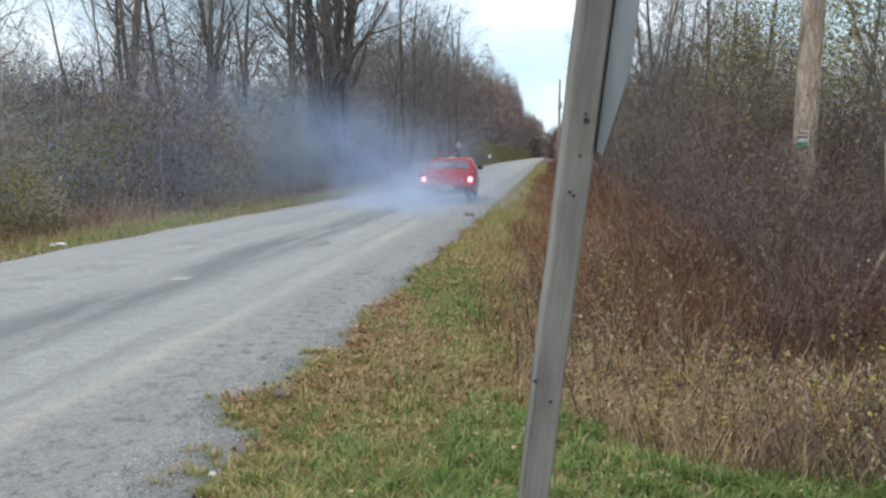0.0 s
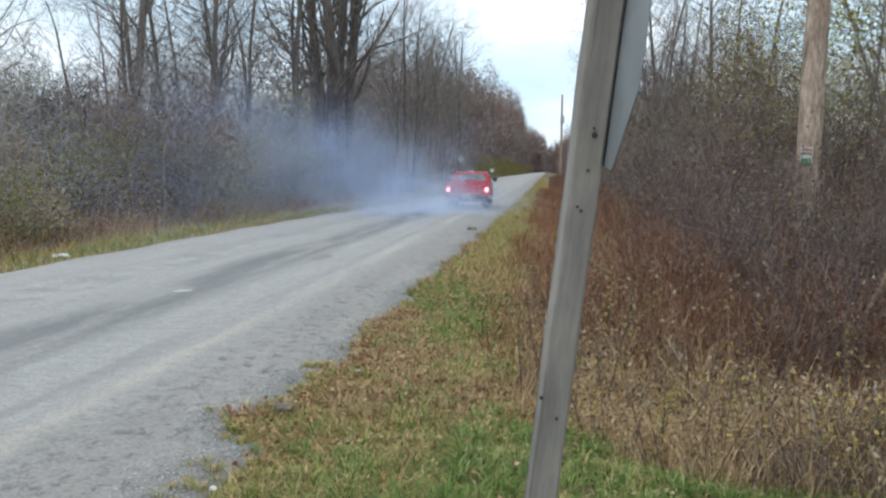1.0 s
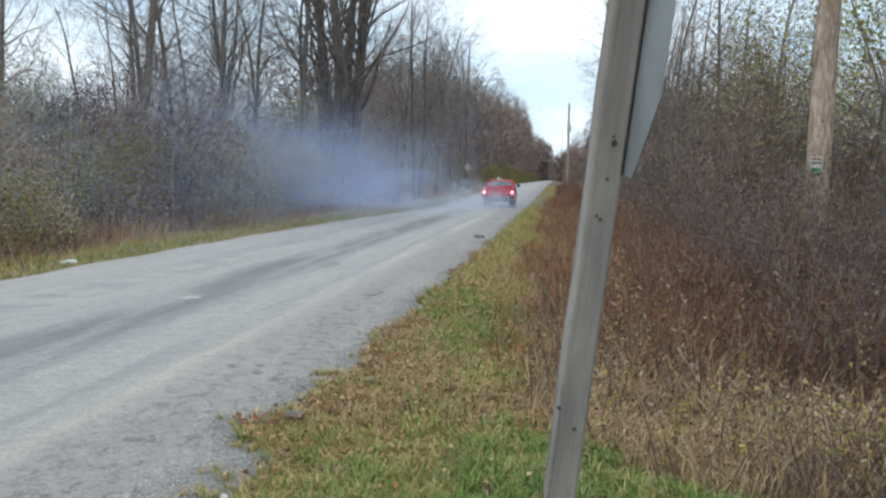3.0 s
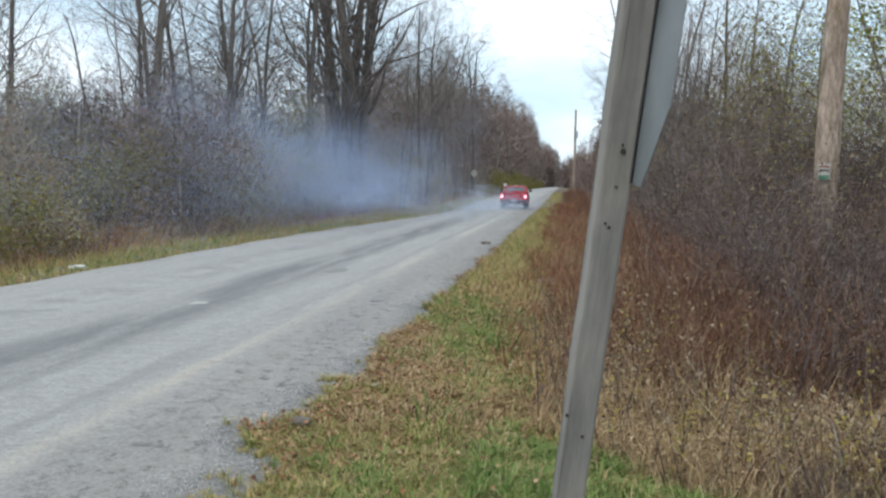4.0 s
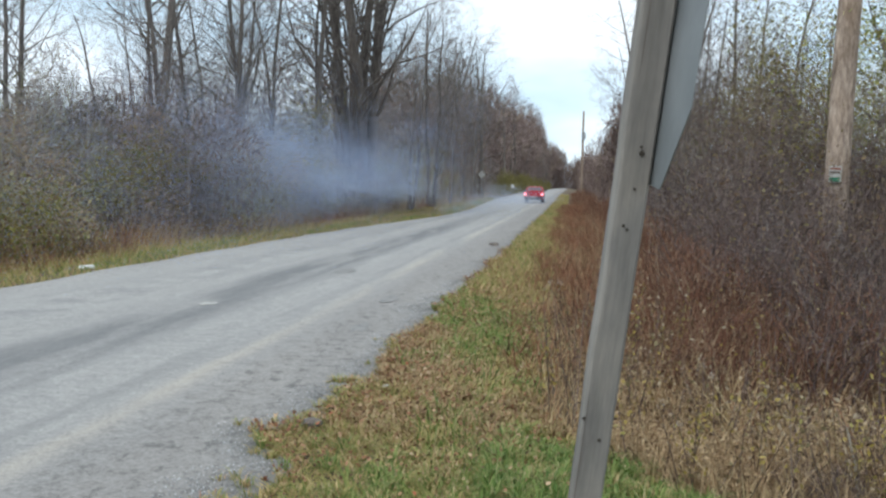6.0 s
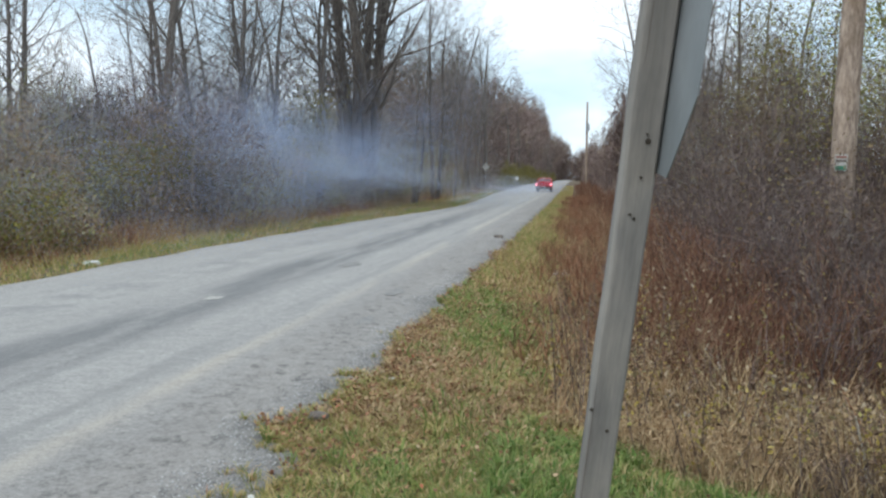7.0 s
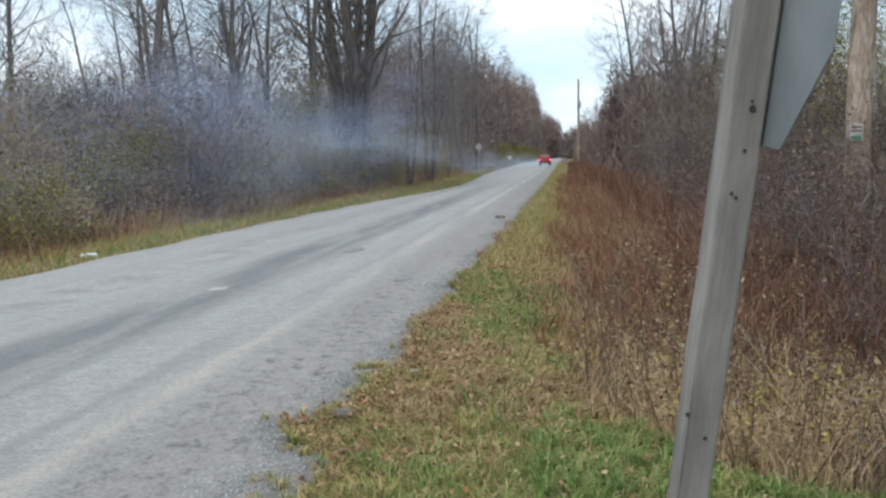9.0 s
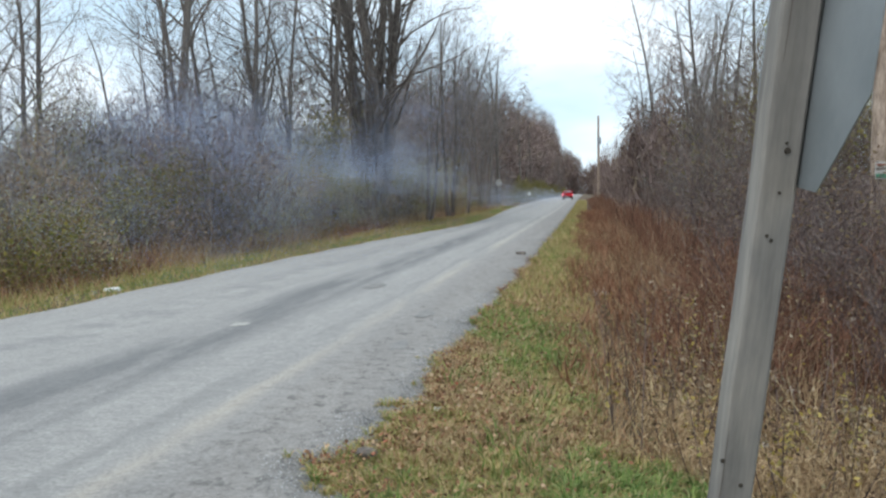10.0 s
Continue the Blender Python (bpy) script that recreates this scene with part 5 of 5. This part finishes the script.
rl = random.Random(12)
for x, y, sx, sy, label in ((-3.76, 14.3, 0.2, 0.5, "small dark tar patch on the road"), (-2.35, 11.2, 0.13, 0.42, "dark broken spot in the road shoulder"), (-2.2, 8.9, 0.12, 0.3, "dark broken spot in the road shoulder")):
    bm = bmesh.new()
    ring = [bm.verts.new((sx * math.cos(a) * rl.uniform(0.55, 1.2), sy * math.sin(a) * rl.uniform(0.55, 1.2), 0)) for a in np.arange(18) * math.pi / 9]
    bm.faces.new(ring)
    spot = part("tar_patch", bm, TAR)
    f = (x - ROAD_LEFT) / (ROAD_RIGHT - ROAD_LEFT)
    spot.matrix_world = pose(x, y, 0.05 * math.sin(math.pi * f) + 0.006 * float(wave(x * 1.3, y)) + 0.0035, 0, 1.35 if x > -3 else 0.66, 0)
    tagged(spot, label, "tar patch")

# ---- movement ----


def motions():
    drive = [(0.0, -3.12, 28.1), (0.5, -3.12, 30.8), (1.0, -3.09, 33.8), (1.5, -3.07, 36.5), (2.0, -3.04, 39.6), (2.5, -3.0, 42.7), (3.2, -3.02, 47.8), (4.0, -3.04, 54.9), (4.5, -3.05, 59.5), (5.0, -3.07, 64.7), (5.5, -3.12, 70.3), (6.2, -3.17, 78.8), (7.0, -3.17, 90.0), (7.5, -3.17, 97.5), (8.0, -3.17, 105.1), (8.5, -3.17, 113.0), (9.0, -3.17, 121.5), (9.5, -3.17, 130.3), (10.0, -3.17, 139.7)]
    yaw = [2.2, 2.0, 1.6, 1.2, 0.9, 0.6, 0.3, 0, 0, 0, 0, 0, 0, 0, 0, 0, 0, 0, 0]
    walk(truck, [(t, pose(x, y, float(rise(y)) + 0.05, 0, 0, a)) for (t, x, y), a in zip(drive, yaw)])
    for w in wheels:
        x, y = w["at"]
        walk(w, [(k / 30, pose(x, y, 0.34, -70 * k, 0, 0)) for k in range(301)])
    r = random.Random(5)
    # the standing cloud over the verge
    for k in (0, 1, 1, 2, 3, 4, 5, 6, 7, 8, 9, 10):
        x, y, z = -4.3 - 0.66 * k + r.uniform(-0.3, 0.3), 29.5 + r.uniform(-1.5, 3.5), 0.75 + 0.19 * k + r.uniform(-0.2, 0.3)
        dx, dy, dz, a = r.uniform(-5.5, -1.2), r.uniform(-7.0, 9.0), r.choice((0.3, 0.8, 1.3, 2.0, 3.4)), r.uniform(0, 360)
        ob = puff(cloud[k % 3], "thin blue-grey tyre smoke drifting over the verge")
        walk(ob, [(t, pose(x + dx * (t / 10) ** 0.6 - (0.055 if k % 2 else 0.015) * t * t, y + dy * t / 10, z + dz * t / 10, 0, 0, a + 25 * t / 10)) for t in (0, 1, 2.5, 4, 5.5, 7, 8.5, 10)])
    # fresh smoke just left by the truck
    for k, (x, y, z) in enumerate(((-4.5, 28.0, 0.8), (-5.2, 28.4, 1.2), (-6.0, 28.8, 1.6), (-6.9, 29.4, 1.9), (-4.6, 27.0, 0.45))):
        ob = puff(plume[k % 2], "pale blue-grey smoke rolling off the road")
        walk(ob, [(t, pose(x - (2.2 + 0.25 * k) * (1 - math.exp(-t / 4)) - 0.03 * t * t, y + (0.5 + 0.35 * k) * t * (1 if k % 2 else -0.3), z + (0.08 + 0.05 * k) * t, 0, 0, 70 * k + 4 * t)) for t in (0, 1, 2.5, 4, 5.5, 7, 8.5, 10)])
    # haze that trails along the road after the truck
    for k, share in enumerate((0.25, 0.45, 0.62, 0.78, 0.88)):
        ob = puff(trail_cloud[k % 2], "thin smoke trailing along the road behind the truck")
        walk(ob, [(t, pose(tx - 0.4 - 0.3 * (k % 3) - 0.12 * t, 26.0 + (ty - 28.1) * share, float(rise(ty)) + 0.45 + 0.03 * t, 0, 0, 50 * k + 3 * t)) for t, tx, ty in drive])
    # a thin veil that has already spread through the nearer brush
    for x, y, z in ((-8.8, 14.0, 1.2), (-9.3, 17.5, 1.8), (-9.8, 21.5, 2.2), (-9.6, 26.0, 2.0), (-8.4, 18.5, 1.0), (-8.6, 23.5, 1.2), (-9.8, 32.0, 2.2), (-9.0, 40.0, 2.2)):
        ob = puff(veil, "faint blue-grey haze of smoke among the brush")
        a = r.uniform(0, 360)
        walk(ob, [(t, pose(x - 0.1 * t, y + 0.12 * t, z + 0.03 * t, 0, 0, a + 2 * t)) for t in (0, 2.5, 5, 7.5, 10)])
    # haze lying on the road
    for k in range(5):
        x, y = -3.5 - 0.3 * k, 21.5 + 2.4 * k
        ob = puff(low_cloud[k % 2], "thin white smoke lying low on the road")
        walk(ob, [(t, pose(x - 0.55 * t, y + (0.1 + 0.25 * k) * t, 0.5 + 0.24 * t, 0, 0, 9 * t)) for t in (0, 2.5, 5, 7.5, 10)])
    # puffs that roll off the rear wheels and stay behind
    for k, leave in enumerate((0.4, 1.2, 2.2, 3.4, 4.6, 6.0, 7.2, 8.4)):
        ob = puff(trail_cloud[k % 2], "white tyre smoke rolling off the rear wheels")
        rows = []
        lag, side = 1.5 + 0.75 * (7 - k), r.uniform(-0.7, 0.1)
        for t, tx, ty in drive:
            if t <= leave:
                rows.append((t, pose(tx + side, ty - lag, float(rise(ty)) + 0.4, 0, 0, 20 * k)))
                last = (t, tx + side, ty - lag)
            else:
                s = t - last[0]
                rows.append((t, pose(last[1] - (3.0 + 0.5 * (k % 4)) * (1 - math.exp(-s / 2.5)), last[2] + 5 * (1 - math.exp(-s / 1.2)), float(rise(last[2])) + 0.4 + 0.2 * s, 0, 0, 20 * k + 4 * s)))
        walk(ob, rows)


motions()
